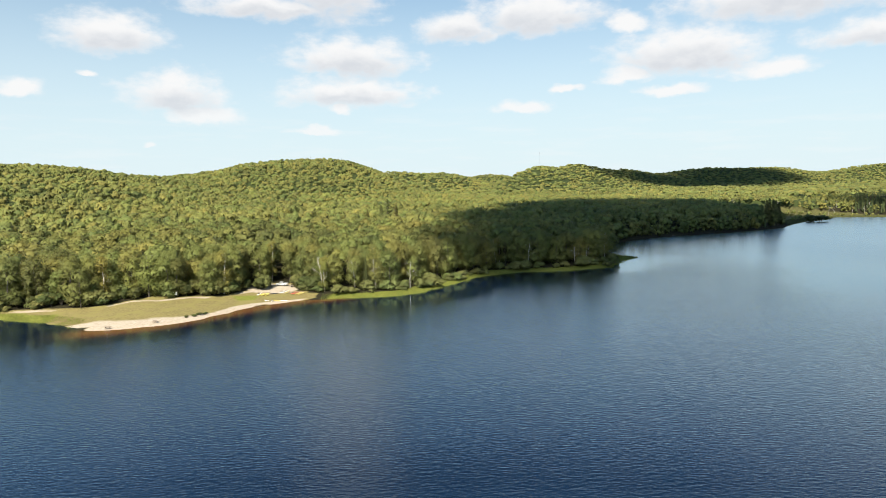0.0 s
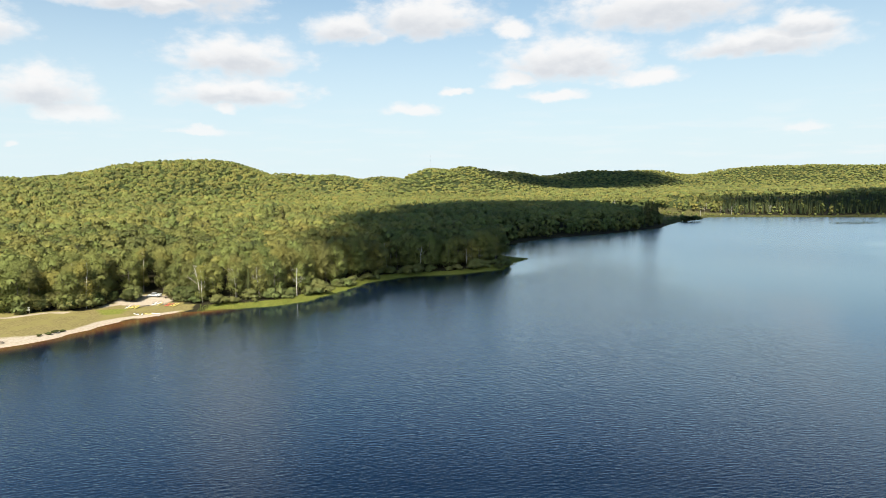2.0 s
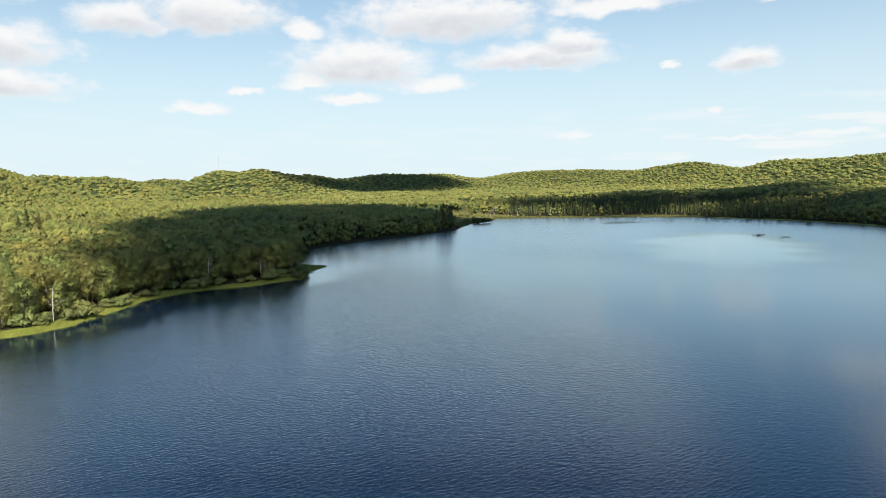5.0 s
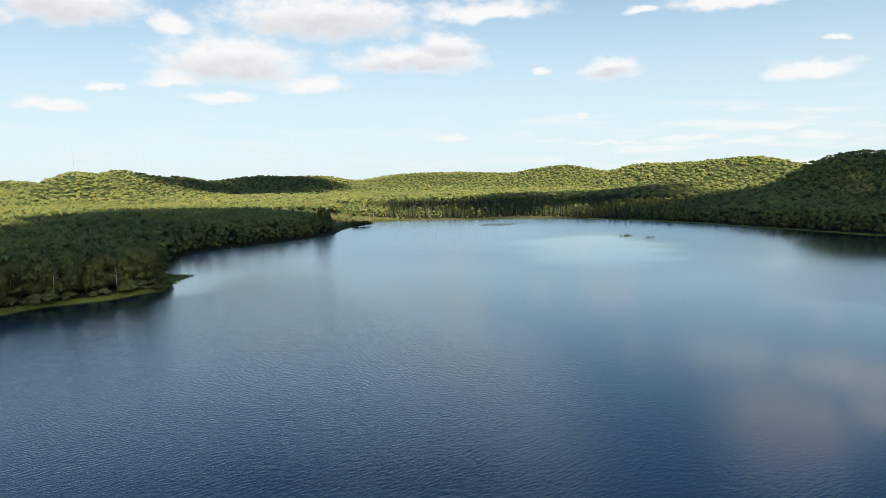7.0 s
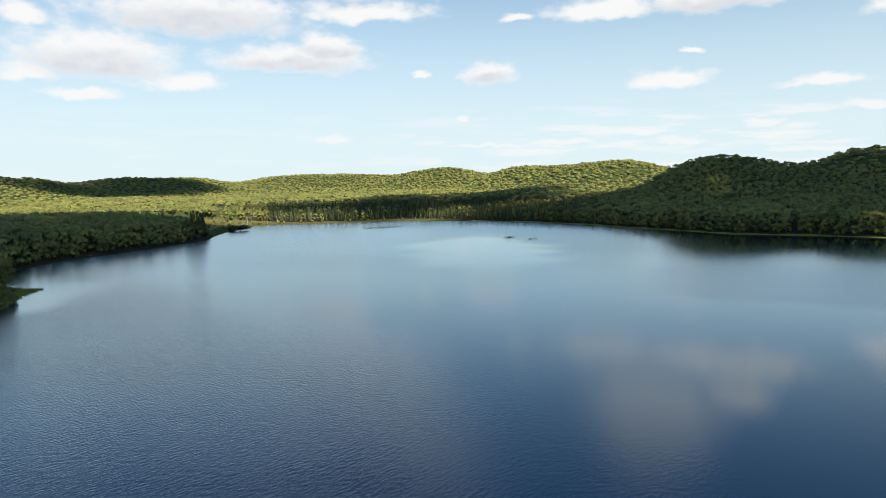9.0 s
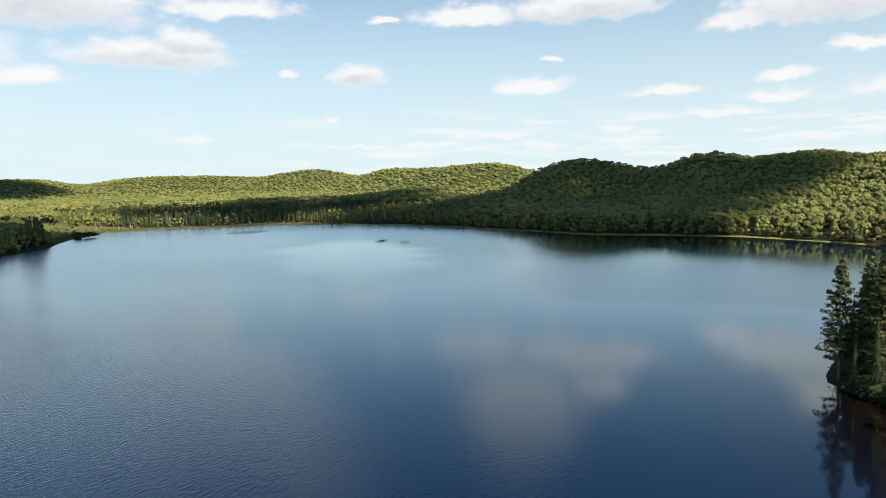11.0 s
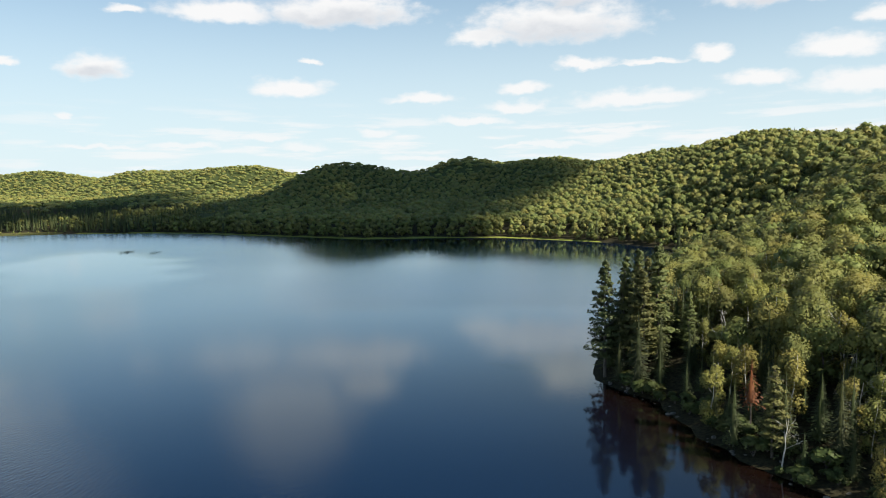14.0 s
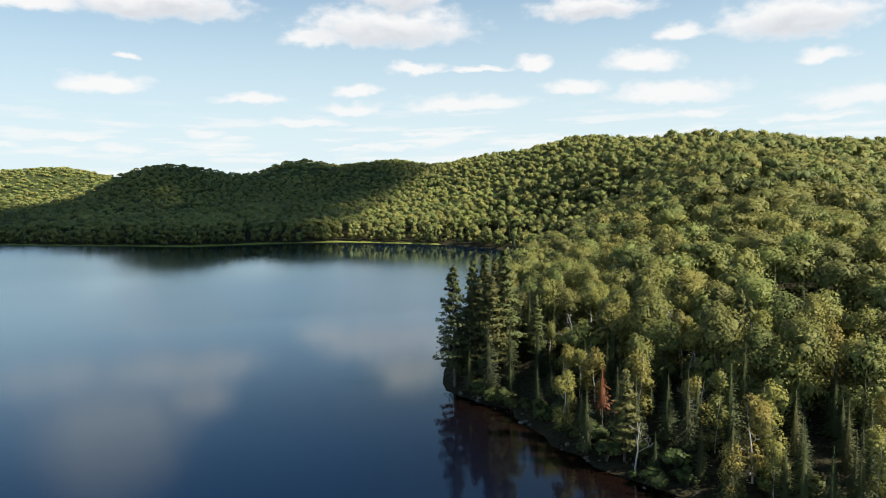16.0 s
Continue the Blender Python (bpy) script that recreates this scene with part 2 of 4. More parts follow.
def water_material():
    m, nt, sh = material("lake_water")
    v = world_vector(nt)
    wide = link_noise(nt, link_vector(nt, "MULTIPLY", v, (1.0, 0.45, 1.0)), 0.012, 3.0)
    calm = named(nt, "calm")
    calm = ramp(nt, link_math(nt, "ADD", calm, link_math(nt, "MULTIPLY_ADD", wide, 0.9, -0.45)), 0.15, 0.85)
    turned = nt.nodes.new("ShaderNodeMapping")
    turned.inputs["Rotation"].default_value = (0, 0, radians(-24))
    turned.inputs["Scale"].default_value = (0.55, 1.3, 1.0)
    nt.links.new(v, turned.inputs["Vector"])
    ripple = link_noise(nt, turned.outputs[0], 1.15, 2.0, 0.55)
    fine = link_noise(nt, v, 4.0, 2.0, 0.5)
    waves = link_math(nt, "ADD", ripple, link_math(nt, "MULTIPLY", fine, 0.22))
    n = bump(nt, sh, waves, 1.0, 0.32)
    still = link_math(nt, "MULTIPLY_ADD", named(nt, "breeze"), -0.8, 1.0)
    nt.links.new(link_math(nt, "MULTIPLY", link_math(nt, "MULTIPLY_ADD", calm, -0.275, 0.30), still), n.inputs["Strength"])
    deep = link_mix(nt, ramp(nt, wide, 0.3, 0.7), (0.0017, 0.0066, 0.022), (0.0026, 0.0098, 0.029))
    # the base colour turns darker and brown along the east bank
    deep = link_mix(nt, named(nt, "peat"), deep, (0.0040, 0.0022, 0.0017))
    nt.links.new(link_mix(nt, named(nt, "shallow"), deep, (0.20, 0.085, 0.030)), sh.inputs["Base Color"])
    sh.inputs["Specular IOR Level"].default_value = 0.0
    # gloss grows towards grazing sight
    slant = nt.nodes.new("ShaderNodeLayerWeight")
    slant.inputs["Blend"].default_value = 0.5
    nt.links.new(n.outputs[0], slant.inputs["Normal"])
    gloss = link_math(nt, "MULTIPLY_ADD", link_math(nt, "POWER", slant.outputs["Facing"], 4.3), 1.04, 0.01, clamp=True)
    shine = nt.nodes.new("ShaderNodeBsdfGlossy")
    shine.inputs["Color"].default_value = (0.81, 0.94, 1.0, 1.0)
    nt.links.new(n.outputs[0], shine.inputs["Normal"])
    rough = link_math(nt, "MULTIPLY_ADD", calm, 0.035, 0.07)
    gust = link_math(nt, "MULTIPLY", named(nt, "breeze"), ramp(nt, wide, 0.25, 0.6, 0.75, 1.0))
    nt.links.new(link_math(nt, "ADD", rough, link_math(nt, "MULTIPLY", gust, 0.13)), shine.inputs["Roughness"])
    both = nt.nodes.new("ShaderNodeMixShader")
    nt.links.new(gloss, both.inputs[0])
    nt.links.new(sh.outputs[0], both.inputs[1])
    nt.links.new(shine.outputs[0], both.inputs[2])
    nt.links.new(both.outputs[0], nt.nodes["Material Output"].inputs["Surface"])
    return m


# leaf green with some blue added, a little distance haze put into the colour
BROAD_LEAF = leaf_material("broad_leaves", (0.091, 0.106, 0.037), (0.194, 0.195, 0.058), (0.302, 0.276, 0.077))
MARSH_LEAF = leaf_material("marsh_leaves", (0.10, 0.12, 0.035), (0.20, 0.21, 0.06), (0.30, 0.29, 0.10))
NEEDLE = leaf_material("needles", (0.030, 0.041, 0.018), (0.060, 0.072, 0.027), (0.11, 0.112, 0.040))
PINE_NEEDLE = leaf_material("pine_needles", (0.082, 0.094, 0.038), (0.152, 0.155, 0.054), (0.25, 0.23, 0.08))
BARK = plain_material("grey_bark", (0.06, 0.05, 0.04), (0.14, 0.12, 0.10), 3.0, 0.9)
PALE_BARK = plain_material("pale_bark", (0.33, 0.31, 0.28), (0.62, 0.60, 0.55), 3.0, 0.85)
GROUND, WATER = ground_material(), water_material()


def cloud_material(name, thin):
    """Vapour of the added shade clouds: white, and thin enough to let some of the sunlight through."""
    m, nt, sh = material(name)
    v = place_vector(nt)
    nt.links.new(link_mix(nt, link_noise(nt, v, 0.01, 4.0), (0.86, 0.87, 0.89), (0.93, 0.93, 0.93)), sh.inputs["Base Color"])
    sh.inputs["Roughness"].default_value = 1.0
    clear = nt.nodes.new("ShaderNodeBsdfTransparent")
    both = nt.nodes.new("ShaderNodeMixShader")
    both.inputs[0].default_value = thin
    nt.links.new(sh.outputs[0], both.inputs[1])
    nt.links.new(clear.outputs[0], both.inputs[2])
    nt.links.new(both.outputs[0], nt.nodes["Material Output"].inputs["Surface"])
    return m


# the thinner vapour keeps the far shade pale, as haze would
SHADE_CLOUD, THIN_SHADE_CLOUD = cloud_material("cloud_vapour", 0.55), cloud_material("thin_cloud_vapour", 0.67)
# clouds out of view, added to shade these patches of woods and hills
for nm, cx, cy, alt, wide, deep, high, seed in (
        ("cloud", 176, 475, 1300, 185, 290, 110, 3), ("cloud", 270, 710, 1300, 215, 235, 100, 8), ("cloud", 600, 2030, 1500, 440, 290, 140, 4),
        ("cloud", 905, 905, 1300, 345, 205, 110, 5), ("cloud", 880, 425, 1300, 420, 262, 120, 6), ("cloud", 610, 335, 1300, 215, 180, 90, 9)):
    build_shade_cloud(nm, cx, cy, alt, wide, deep, high, seed).data.materials.append(THIN_SHADE_CLOUD if cy > 850 else SHADE_CLOUD)


# ---- land and lake ----
# hills: bearing and distance from the lake viewpoint, height, breadth across and along
WEST_HILLS = [
    (-46, 900, 15, 252, 260),
    (-31, 950, 41, 161, 260),
    (-22, 1250, 24, 195, 250),
    (-12.5, 1150, 51, 138, 230),
    (-7, 1200, 26, 80, 200),
    (-4, 1500, 36, 92, 220),
    (0, 1750, 45, 126, 250),
    (4, 2600, 53, 184, 300),
    (8, 1500, 49, 80, 220),
    (11, 1800, 58, 92, 220),
    (15, 2000, 45, 103, 220),
    (17.7, 2250, 19, 103, 250),
    (21, 2300, 46, 138, 260),
    (26, 2350, 44, 149, 260),
    (32, 2700, 51, 229, 300),
    (39, 2700, 57, 252, 320),
]
EAST_HILLS = [
    (46, 2400, 72, 195, 300),
    (52, 2000, 59, 149, 280),
    (58, 1800, 55, 149, 280),
    (62.5, 1750, 35, 126, 260),
    (64.5, 1230, 43, 80, 190),
    (69, 1250, 40, 92, 200),
    (76, 1350, 64, 92, 200),
    (83, 1200, 60, 103, 200),
    (90, 960, 53, 103, 180),
    (97, 800, 55, 92, 160),
    (97, 370, 28, 86, 120),
    (103, 600, 40, 109, 190),
    (110, 600, 11, 126, 200),
    (119, 680, 20, 138, 220),
    (130, 760, 43, 184, 260),
]
HILLS = WEST_HILLS + EAST_HILLS
WEST_SHORE = [
    (-420, 150), (-300, 215), (-200, 245), (-157, 238), (-138, 232), (-114, 216), (-98, 222), (-88, 230), (-79, 244),
    (-73, 259), (-58, 270), (-43, 275), (-24, 276), (-11, 284), (4, 310), (18, 334), (39, 349), (63, 351), (88, 362),
    (105, 396), (117, 410), (110, 418), (108, 450), (126, 506), (163, 547), (206, 573), (250, 595), (321, 643)]
FAR_SHORE = [
    (353, 690), (392, 738), (425, 762), (440, 772), (447, 790), (470, 812), (530, 795), (600, 745), (655, 708),
    (688, 640), (697, 552), (692, 482), (668, 421), (650, 352), (624, 277), (640, 215), (645, 152), (621, 101), (594, 54)]
EAST_SHORE = [
    (550, 20), (500, 5), (420, 15), (340, 37), (280, 47), (232, 56.5), (206, 59), (196, 51), (191, 45), (176, 40),
    (168, 37), (161, 33), (151, 25), (138, 8), (128, -25), (122, -80), (130, -200), (60, -360), (-150, -430),
    (-420, -300), (-520, -60)]
SHORE = np.array(WEST_SHORE + FAR_SHORE + EAST_SHORE, float)


def wobble(x, y, size, seed=0.0):
    """Smooth irregular variation between about -1 and 1, with features of the given size in metres."""
    u, v = x / size, y / size
    return (np.sin(1.7 * u + 2.1 * np.sin(0.9 * v + seed) + seed) * np.cos(1.3 * v - 1.6 * np.sin(1.1 * u - seed))
            + 0.5 * np.sin(3.1 * u - 2.3 * v + 3 * seed) * np.sin(2.7 * v + 1.9 * u)) / 1.3


def shore_distance(x, y):
    """Metres from the waterline: positive on land, negative on the lake."""
    x, y = np.asarray(x, float), np.asarray(y, float)
    best, inside = np.full(x.shape, 1e9), np.zeros(x.shape, bool)
    for (ax, ay), (bx, by) in zip(SHORE, np.roll(SHORE, -1, 0)):
        dx, dy = bx - ax, by - ay
        k = np.clip(((x - ax) * dx + (y - ay) * dy) / (dx * dx + dy * dy), 0, 1)
        best = np.minimum(best, (x - ax - k * dx) ** 2 + (y - ay - k * dy) ** 2)
        if ay != by:
            inside ^= ((ay > y) != (by > y)) & (x < dx * (y - ay) / dy + ax)
    return np.where(inside, -1.0, 1.0) * np.sqrt(best) + 1.1 * wobble(x, y, 7.0) * np.exp(-best / 3000)


def smooth(a, b, x):
    k = np.clip((x - a) / (b - a), 0, 1)
    return k * k * (3 - 2 * k)


def ground_height(x, y, d=None):
    d = shore_distance(x, y) if d is None else d
    land = np.maximum(d, 0)
    h = 1.3 * (1 - np.exp(-land / 9)) + 15 * (1 - np.exp(-land / 300))
    for az, far, amp, wide, deep in HILLS:
        s, c = np.sin(np.radians(az)), np.cos(np.radians(az))
        along, across = x * s + y * c - far, x * c - y * s
        h = h + amp * np.exp(-(along / deep) ** 2 - (across / wide) ** 2) * smooth(0, 110, land)
    bank = np.exp(-((x - 205) / 95) ** 2 - ((y - 5) / 95) ** 2)
    h = h + 9.0 * (1 - np.exp(-land / 20)) * bank
    h = h + 2.0 * wobble(x, y, 90.0, 1.0) * smooth(60, 300, land)
    return np.where(d > 0, h, np.maximum(-7.0, 0.13 * d))


def grid_lines(*runs):
    """Coordinates from runs of (start, end, step), joined."""
    out = [np.arange(a, b, s) for a, b, s in runs]
    return np.concatenate(out + [[runs[-1][1]]])


def raw_mesh(name, verts, tris, mats, index=None, points=None, ways=None):
    """A mesh from arrays of vertices and triangles (or quads), with float values by point."""
    me = bpy.data.meshes.new(name)
    n, k = tris.shape
    me.vertices.add(len(verts))
    me.vertices.foreach_set("co", np.ascontiguousarray(verts, np.float32).ravel())
    me.loops.add(n * k)
    me.loops.foreach_set("vertex_index", np.ascontiguousarray(tris, np.int32).ravel())
    me.polygons.add(n)
    me.polygons.foreach_set("loop_start", np.arange(0, n * k, k, dtype=np.int32))
    for m in mats:
        me.materials.append(m)
    if index is not None:
        me.polygons.foreach_set("material_index", np.ascontiguousarray(index, np.int32))
    me.update(calc_edges=True)
    for key, values in (points or {}).items():
        a = me.attributes.new(key, "FLOAT", "POINT")
        a.data.foreach_set("value", np.ascontiguousarray(values, np.float32))
    if ways is not None:
        a = me.attributes.new("bough_way", "FLOAT_VECTOR", "POINT")
        a.data.foreach_set("vector", np.ascontiguousarray(ways, np.float32).ravel())
    return me


def grid_faces(nx, ny):
    i = np.arange(nx * ny).reshape(ny, nx)
    return np.stack([i[:-1, :-1], i[:-1, 1:], i[1:, 1:], i[1:, :-1]], -1).reshape(-1, 4)


GX = grid_lines((-4500, -1500, 150), (-1500, -220, 20), (-220, 260, 5), (260, 760, 10), (760, 2600, 26), (2600, 4500, 150))
GY = grid_lines((-4500, -500, 200), (-500, -60, 14), (-60, 450, 5), (450, 900, 9), (900, 3000, 28), (3000, 4500, 150))
LX, LY = (a.ravel() for a in np.meshgrid(GX, GY))
LD = shore_distance(LX, LY)


def near_line(x, y, points):
    best = np.full(np.shape(x), 1e9)
    for (ax, ay), (bx, by) in zip(points[:-1], points[1:]):
        dx, dy = bx - ax, by - ay
        k = np.clip(((x - ax) * dx + (y - ay) * dy) / (dx * dx + dy * dy), 0, 1)
        best = np.minimum(best, np.hypot(x - ax - k * dx, y - ay - k * dy))
    return best


TREELINE = [(-260, 268), (-200, 258), (-167, 253), (-146, 254), (-133, 251), (-127, 258), (-119, 265), (-103, 270), (-89, 275), (-82, 284), (-79, 303), (-64, 303), (-60, 290), (-50, 279)]


def clearing(x, y):
    """1 on the open grass and sand of the bathing place, 0 under the trees."""
    edge = np.interp(x, [p[0] for p in TREELINE], [p[1] for p in TREELINE])
    return np.where((x > -230) & (x < -50) & (y < edge), 1.0, 0.0)


def marsh_zone(x, y, d):
    """1 on the open wetland at the head of the lake."""
    inland = 30 + 130 * (1 - smooth(420, 540, x)) + 14 * wobble(x, y, 60.0, 2.0)
    return np.where((x > 350) & (x < 720) & (y > 660) & (d < inland), 1.0, 0.0)


def leaf_litter(x, y, d):
    """Undergrowth that fills the space below the crowns of the closed forest."""
    b, r = np.degrees(np.arctan2(x - 20, y - 30)), np.hypot(x, y)
    swamp = smooth(28, 32, b) * (1 - smooth(53, 57, b)) * (1 - smooth(1300, 1450, r))
    return (10.0 - 8.0 * swamp) * smooth(25, 110, d) * smooth(330, 620, np.hypot(x - 20, y - 30)) * (1 - marsh_zone(x, y, d))


def build_land():
    h = ground_height(LX, LY, LD) + leaf_litter(LX, LY, LD)
    open_ = clearing(LX, LY) * (LD > 0)
    h = np.where(open_ > 0, np.minimum(h, 0.075 * LD + 0.02), h)
    marsh = marsh_zone(LX, LY, LD)
    h = np.where(marsh > 0, np.minimum(h, 0.5), h)
    sand = open_ * np.clip(1.5 - LD / np.interp(LX, [-126, -118, -104, -88, -70, -55], [0.5, 11, 11.5, 6, 4, 3.5]), 0, 1) * (LX > -127)
    sand = np.maximum(sand, np.clip(1.6 - np.hypot((LX + 73) / 10, (LY - 291) / 9), 0, 1))
    sand = np.maximum(sand, 0.62 * open_ * (near_line(LX, LY, [(-160, 250), (-128, 254), (-104, 265), (-84, 279), (-78, 288)]) < 2.2))
    sedge = np.where((LD < 9) & (LX < 130) & (LX > -50) & (LY > 200), np.clip(1.4 - LD / 9, 0, 1), 0)
    sedge = np.maximum(sedge, np.where((LX < -135) & (LX > -320) & (LY > 150), np.clip(1.3 - LD / 12, 0, 1), 0))
    sedge = np.maximum(sedge, np.where((LX > 560) & (LY > 60) & (LY < 640), np.clip(1.2 - LD / 7, 0, 1), 0))
    sedge = np.maximum(sedge, np.clip(1.5 - np.hypot((LX + 80) / 6, (LY - 273) / 4.5), 0, 1))
    me = raw_mesh("ground", np.stack([LX, LY, h], 1), grid_faces(len(GX), len(GY)), [GROUND], None,
                  {"brush": leaf_litter(LX, LY, LD) / 10.0, "grass": open_, "sand": sand, "sedge": sedge, "marsh": marsh})
    me.polygons.foreach_set("use_smooth", np.ones(len(me.polygons), bool))
    tagged(new("ground", me), "wooded hills, grassy clearing and sandy beach round a lake", "ground", kind="structure")


def build_water():
    faces = grid_faces(len(GX), len(GY))
    faces = faces[(LD[faces] < 3).any(1)]
    used = np.unique(faces)
    slot = np.full(len(LX), -1)
    slot[used] = np.arange(len(used))
    x, y, d = LX[used], LY[used], LD[used]
    beach = np.exp(-(near_line(x, y, [(-113, 214), (-98, 222), (-80, 244), (-60, 268), (-45, 274)]) / 7) ** 2)
    east = 0.02 * np.exp(-(near_line(x, y, [(192, 44), (168, 36), (150, 22), (130, -10), (124, -60)]) / 8) ** 2)
    shallow = np.clip(np.maximum(beach * np.clip(1.1 + d / 20, 0, 1), east), 0, 1)
    calm = smooth(40, 190, x - 0.3 * (y - 110))
    # strongest at the east bank, fading over about 30 m
    peat = np.exp(-(near_line(x, y, [(206, 58), (192, 44), (168, 36), (150, 22), (130, -10), (124, -60)]) / 30) ** 2)
    # wind-ruffled water at the lake head and in a band across the east; a still pool lies between
    r, b = np.hypot(x - 30, y - 45), np.degrees(np.arctan2(x - 30, y - 45)) + 2.0 * wobble(x, y, 80.0, 0.5)
    head = smooth(260, 430, r) * (1 - smooth(58, 67, b)) * smooth(60, 200, x)
    band = 0.8 * smooth(270, 284, r + 10 * wobble(x, y, 70.0, 2.0)) * (1 - smooth(350, 450, r)) * smooth(56, 66, b)
    along, across = (x - 397) * 0.755 + (y - 370) * 0.656, (x - 397) * 0.656 - (y - 370) * 0.755 + 15 * wobble(x, y, 34.0, 4.0)
    pool = 1 - smooth(0.5, 1.3, np.hypot(along / 135, across / np.interp(along, [-130, 130], [46, 62])))
    cove = 0.45 * smooth(430, 500, r) * smooth(62, 72, b)
    lee = 0.5 * smooth(58, 72, b) * (1 - smooth(235, 275, r))
    breeze = np.maximum(head, band) * (1 - pool) - np.maximum(0.6 * pool, np.maximum(cove, lee))
    calm = np.maximum(np.maximum(calm, pool), 0.85 * np.exp(-(np.minimum(d, 0) / 32) ** 2))
    me = raw_mesh("water", np.stack([x, y, np.zeros(len(x))], 1), slot[faces], [WATER], None, {"shallow": shallow, "calm": calm, "peat": peat, "breeze": breeze})
    me.polygons.foreach_set("use_smooth", np.ones(len(me.polygons), bool))
    tagged(new("water", me), "dark blue lake water, rippled and calm in patches", "lake", kind="structure")


build_land()
build_water()


# ---- tree shapes ----
ICO_V = np.array([(0, 0, 1)] + [(0.894 * math.cos(a), 0.894 * math.sin(a), 0.447) for a in np.arange(5) * 2 * math.pi / 5]
                 + [(0.894 * math.cos(a), 0.894 * math.sin(a), -0.447) for a in (np.arange(5) + 0.5) * 2 * math.pi / 5] + [(0, 0, -1)])
ICO_F = np.array([(0, 1 + i, 1 + (i + 1) % 5) for i in range(5)] + [(1 + i, 6 + i, 1 + (i + 1) % 5) for i in range(5)]
                 + [(1 + (i + 1) % 5, 6 + i, 6 + (i + 1) % 5) for i in range(5)] + [(11, 6 + (i + 1) % 5, 6 + i) for i in range(5)])


class Shape:
    """Vertices and triangles, gathered piece by piece."""

    def __init__(self):
        self.v, self.f, self.m, self.w, self.n = [], [], [], [], 0

    def add(self, verts, faces, mat=0, ways=None):
        self.v.append(np.asarray(verts, float))
        self.w.append(np.zeros((len(verts), 3)) if ways is None else np.broadcast_to(ways, (len(verts), 3)))
        self.f.append(np.asarray(faces, int) + self.n)
        self.m.append(np.full(len(faces), mat))
        self.n += len(verts)

    def arrays(self):
        return np.concatenate(self.v), np.concatenate(self.f), np.concatenate(self.m), np.concatenate(self.w)

    def mesh(self, name, mats, smooth_faces=False):
        v, f, m, w = self.arrays()
        me = raw_mesh(name, v, f, mats, m, None, w)
        if smooth_faces:
            me.polygons.foreach_set("use_smooth", np.ones(len(f), bool))
        return me


def unit(v):
    return v / np.maximum(np.linalg.norm(v, axis=-1, keepdims=True), 1e-9)


def sprays(shape, rng, at, out, size, flat=0.75, mat=0, ways=None):
    """Leaf sprays: small three-cornered pieces at the points, facing roughly outwards."""
    n = len(at)
    normal = unit(out + flat * rng.normal(size=(n, 3)))
    side = unit(np.cross(normal, rng.normal(size=(n, 3))))
    up = np.cross(normal, side)
    s = size * rng.uniform(0.6, 1.4, (n, 1))
    v = np.stack([at - side * s - up * s * 0.5, at + side * s * 0.9 - up * s * 0.4, at + up * s * 1.1 + side * s * rng.uniform(-0.5, 0.5, (n, 1))], 1).reshape(-1, 3)
    ways = unit(out) if ways is None else ways
    shape.add(v, np.arange(n)[:, None] * 3 + [0, 1, 2], mat, np.repeat(ways, 3, 0))


def tube(shape, path, radii, sides=6, mat=0):
    """A tapered limb along a path."""
    path = np.asarray(path, float)
    rings = []
    for k, p in enumerate(path):
        t = unit(path[min(k + 1, len(path) - 1)] - path[max(k - 1, 0)])
        a = unit(np.cross(t, (0.31, 0.95, 0.05)))
        c = np.cross(t, a)
        w = np.arange(sides) * 2 * math.pi / sides
        rings.append(p + radii[k] * (np.cos(w)[:, None] * a + np.sin(w)[:, None] * c))
    f = []
    for k in range(len(path) - 1):
        for j in range(sides):
            p, q = k * sides + j, k * sides + (j + 1) % sides
            f += [(p, q, q + sides), (p, q + sides, p + sides)]
    shape.add(np.concatenate(rings), f, mat)


def broad_crown(shape, rng, height, radius, lobes, count, leaf, low=0.30, sides=20, heart=0.62, skirt=0, flat=0.6):
    """A crown of rounded leafy boughs round a dark heart, uneven in outline."""
    mid, half = height * (1 + low) / 2, height * (1 - low) / 2
    u = unit(rng.normal(size=(lobes, 3)) + (0, 0, 0.45))
    c = u * rng.uniform(0.42, 0.70, (lobes, 1)) * (radius, radius, half) + (0, 0, mid)
    c[0] = (rng.normal() * 0.1 * radius, rng.normal() * 0.1 * radius, mid + 0.42 * half)
    for k in range(1, 1 + skirt):
        a = 6.28 * k / skirt + rng.uniform(-0.4, 0.4)
        c[k] = (0.5 * radius * math.cos(a), 0.5 * radius * math.sin(a), height * rng.uniform(0.16, 0.34))
    r = radius * rng.uniform(0.30, 0.56, lobes)
    r[0] = 0.5 * radius
    tall = 0.9 * (half / radius) ** 0.5
    share = r ** 2 / (r ** 2).sum()
    for k in range(lobes):
        size = r[k] * heart
        ball = ICO_V * (size, size, size * tall) * rng.uniform(0.75, 1.15, (12, 1)) + c[k]
        shape.add(ball, ICO_F[:sides], 0, unit(ICO_V * 0.8 + unit(c[k] - (0, 0, mid)) * 0.35 + (0, 0, 0.1)))
        n = max(3, int(count * share[k]))
        w = unit(rng.normal(size=(n, 3)) + (0, 0, 0.3))
        at = c[k] + w * (r[k], r[k], r[k] * tall) * (0.66 + (0.5 if leaf < 0.6 else 0.34) * rng.uniform(size=(n, 1)) ** 0.8)
        other = np.delete(np.arange(lobes), k)
        if len(other):
            deep = (np.linalg.norm((at[:, None] - c[other]) / (1, 1, tall), axis=2) < r[other] * 0.62).any(1)
            at, w = at[~deep], w[~deep]
        if len(at):
            ways = unit(w + 0.4 * unit(at - (0, 0, mid)) + 0.22 * rng.normal(size=w.shape) + (0, 0, 0.1))
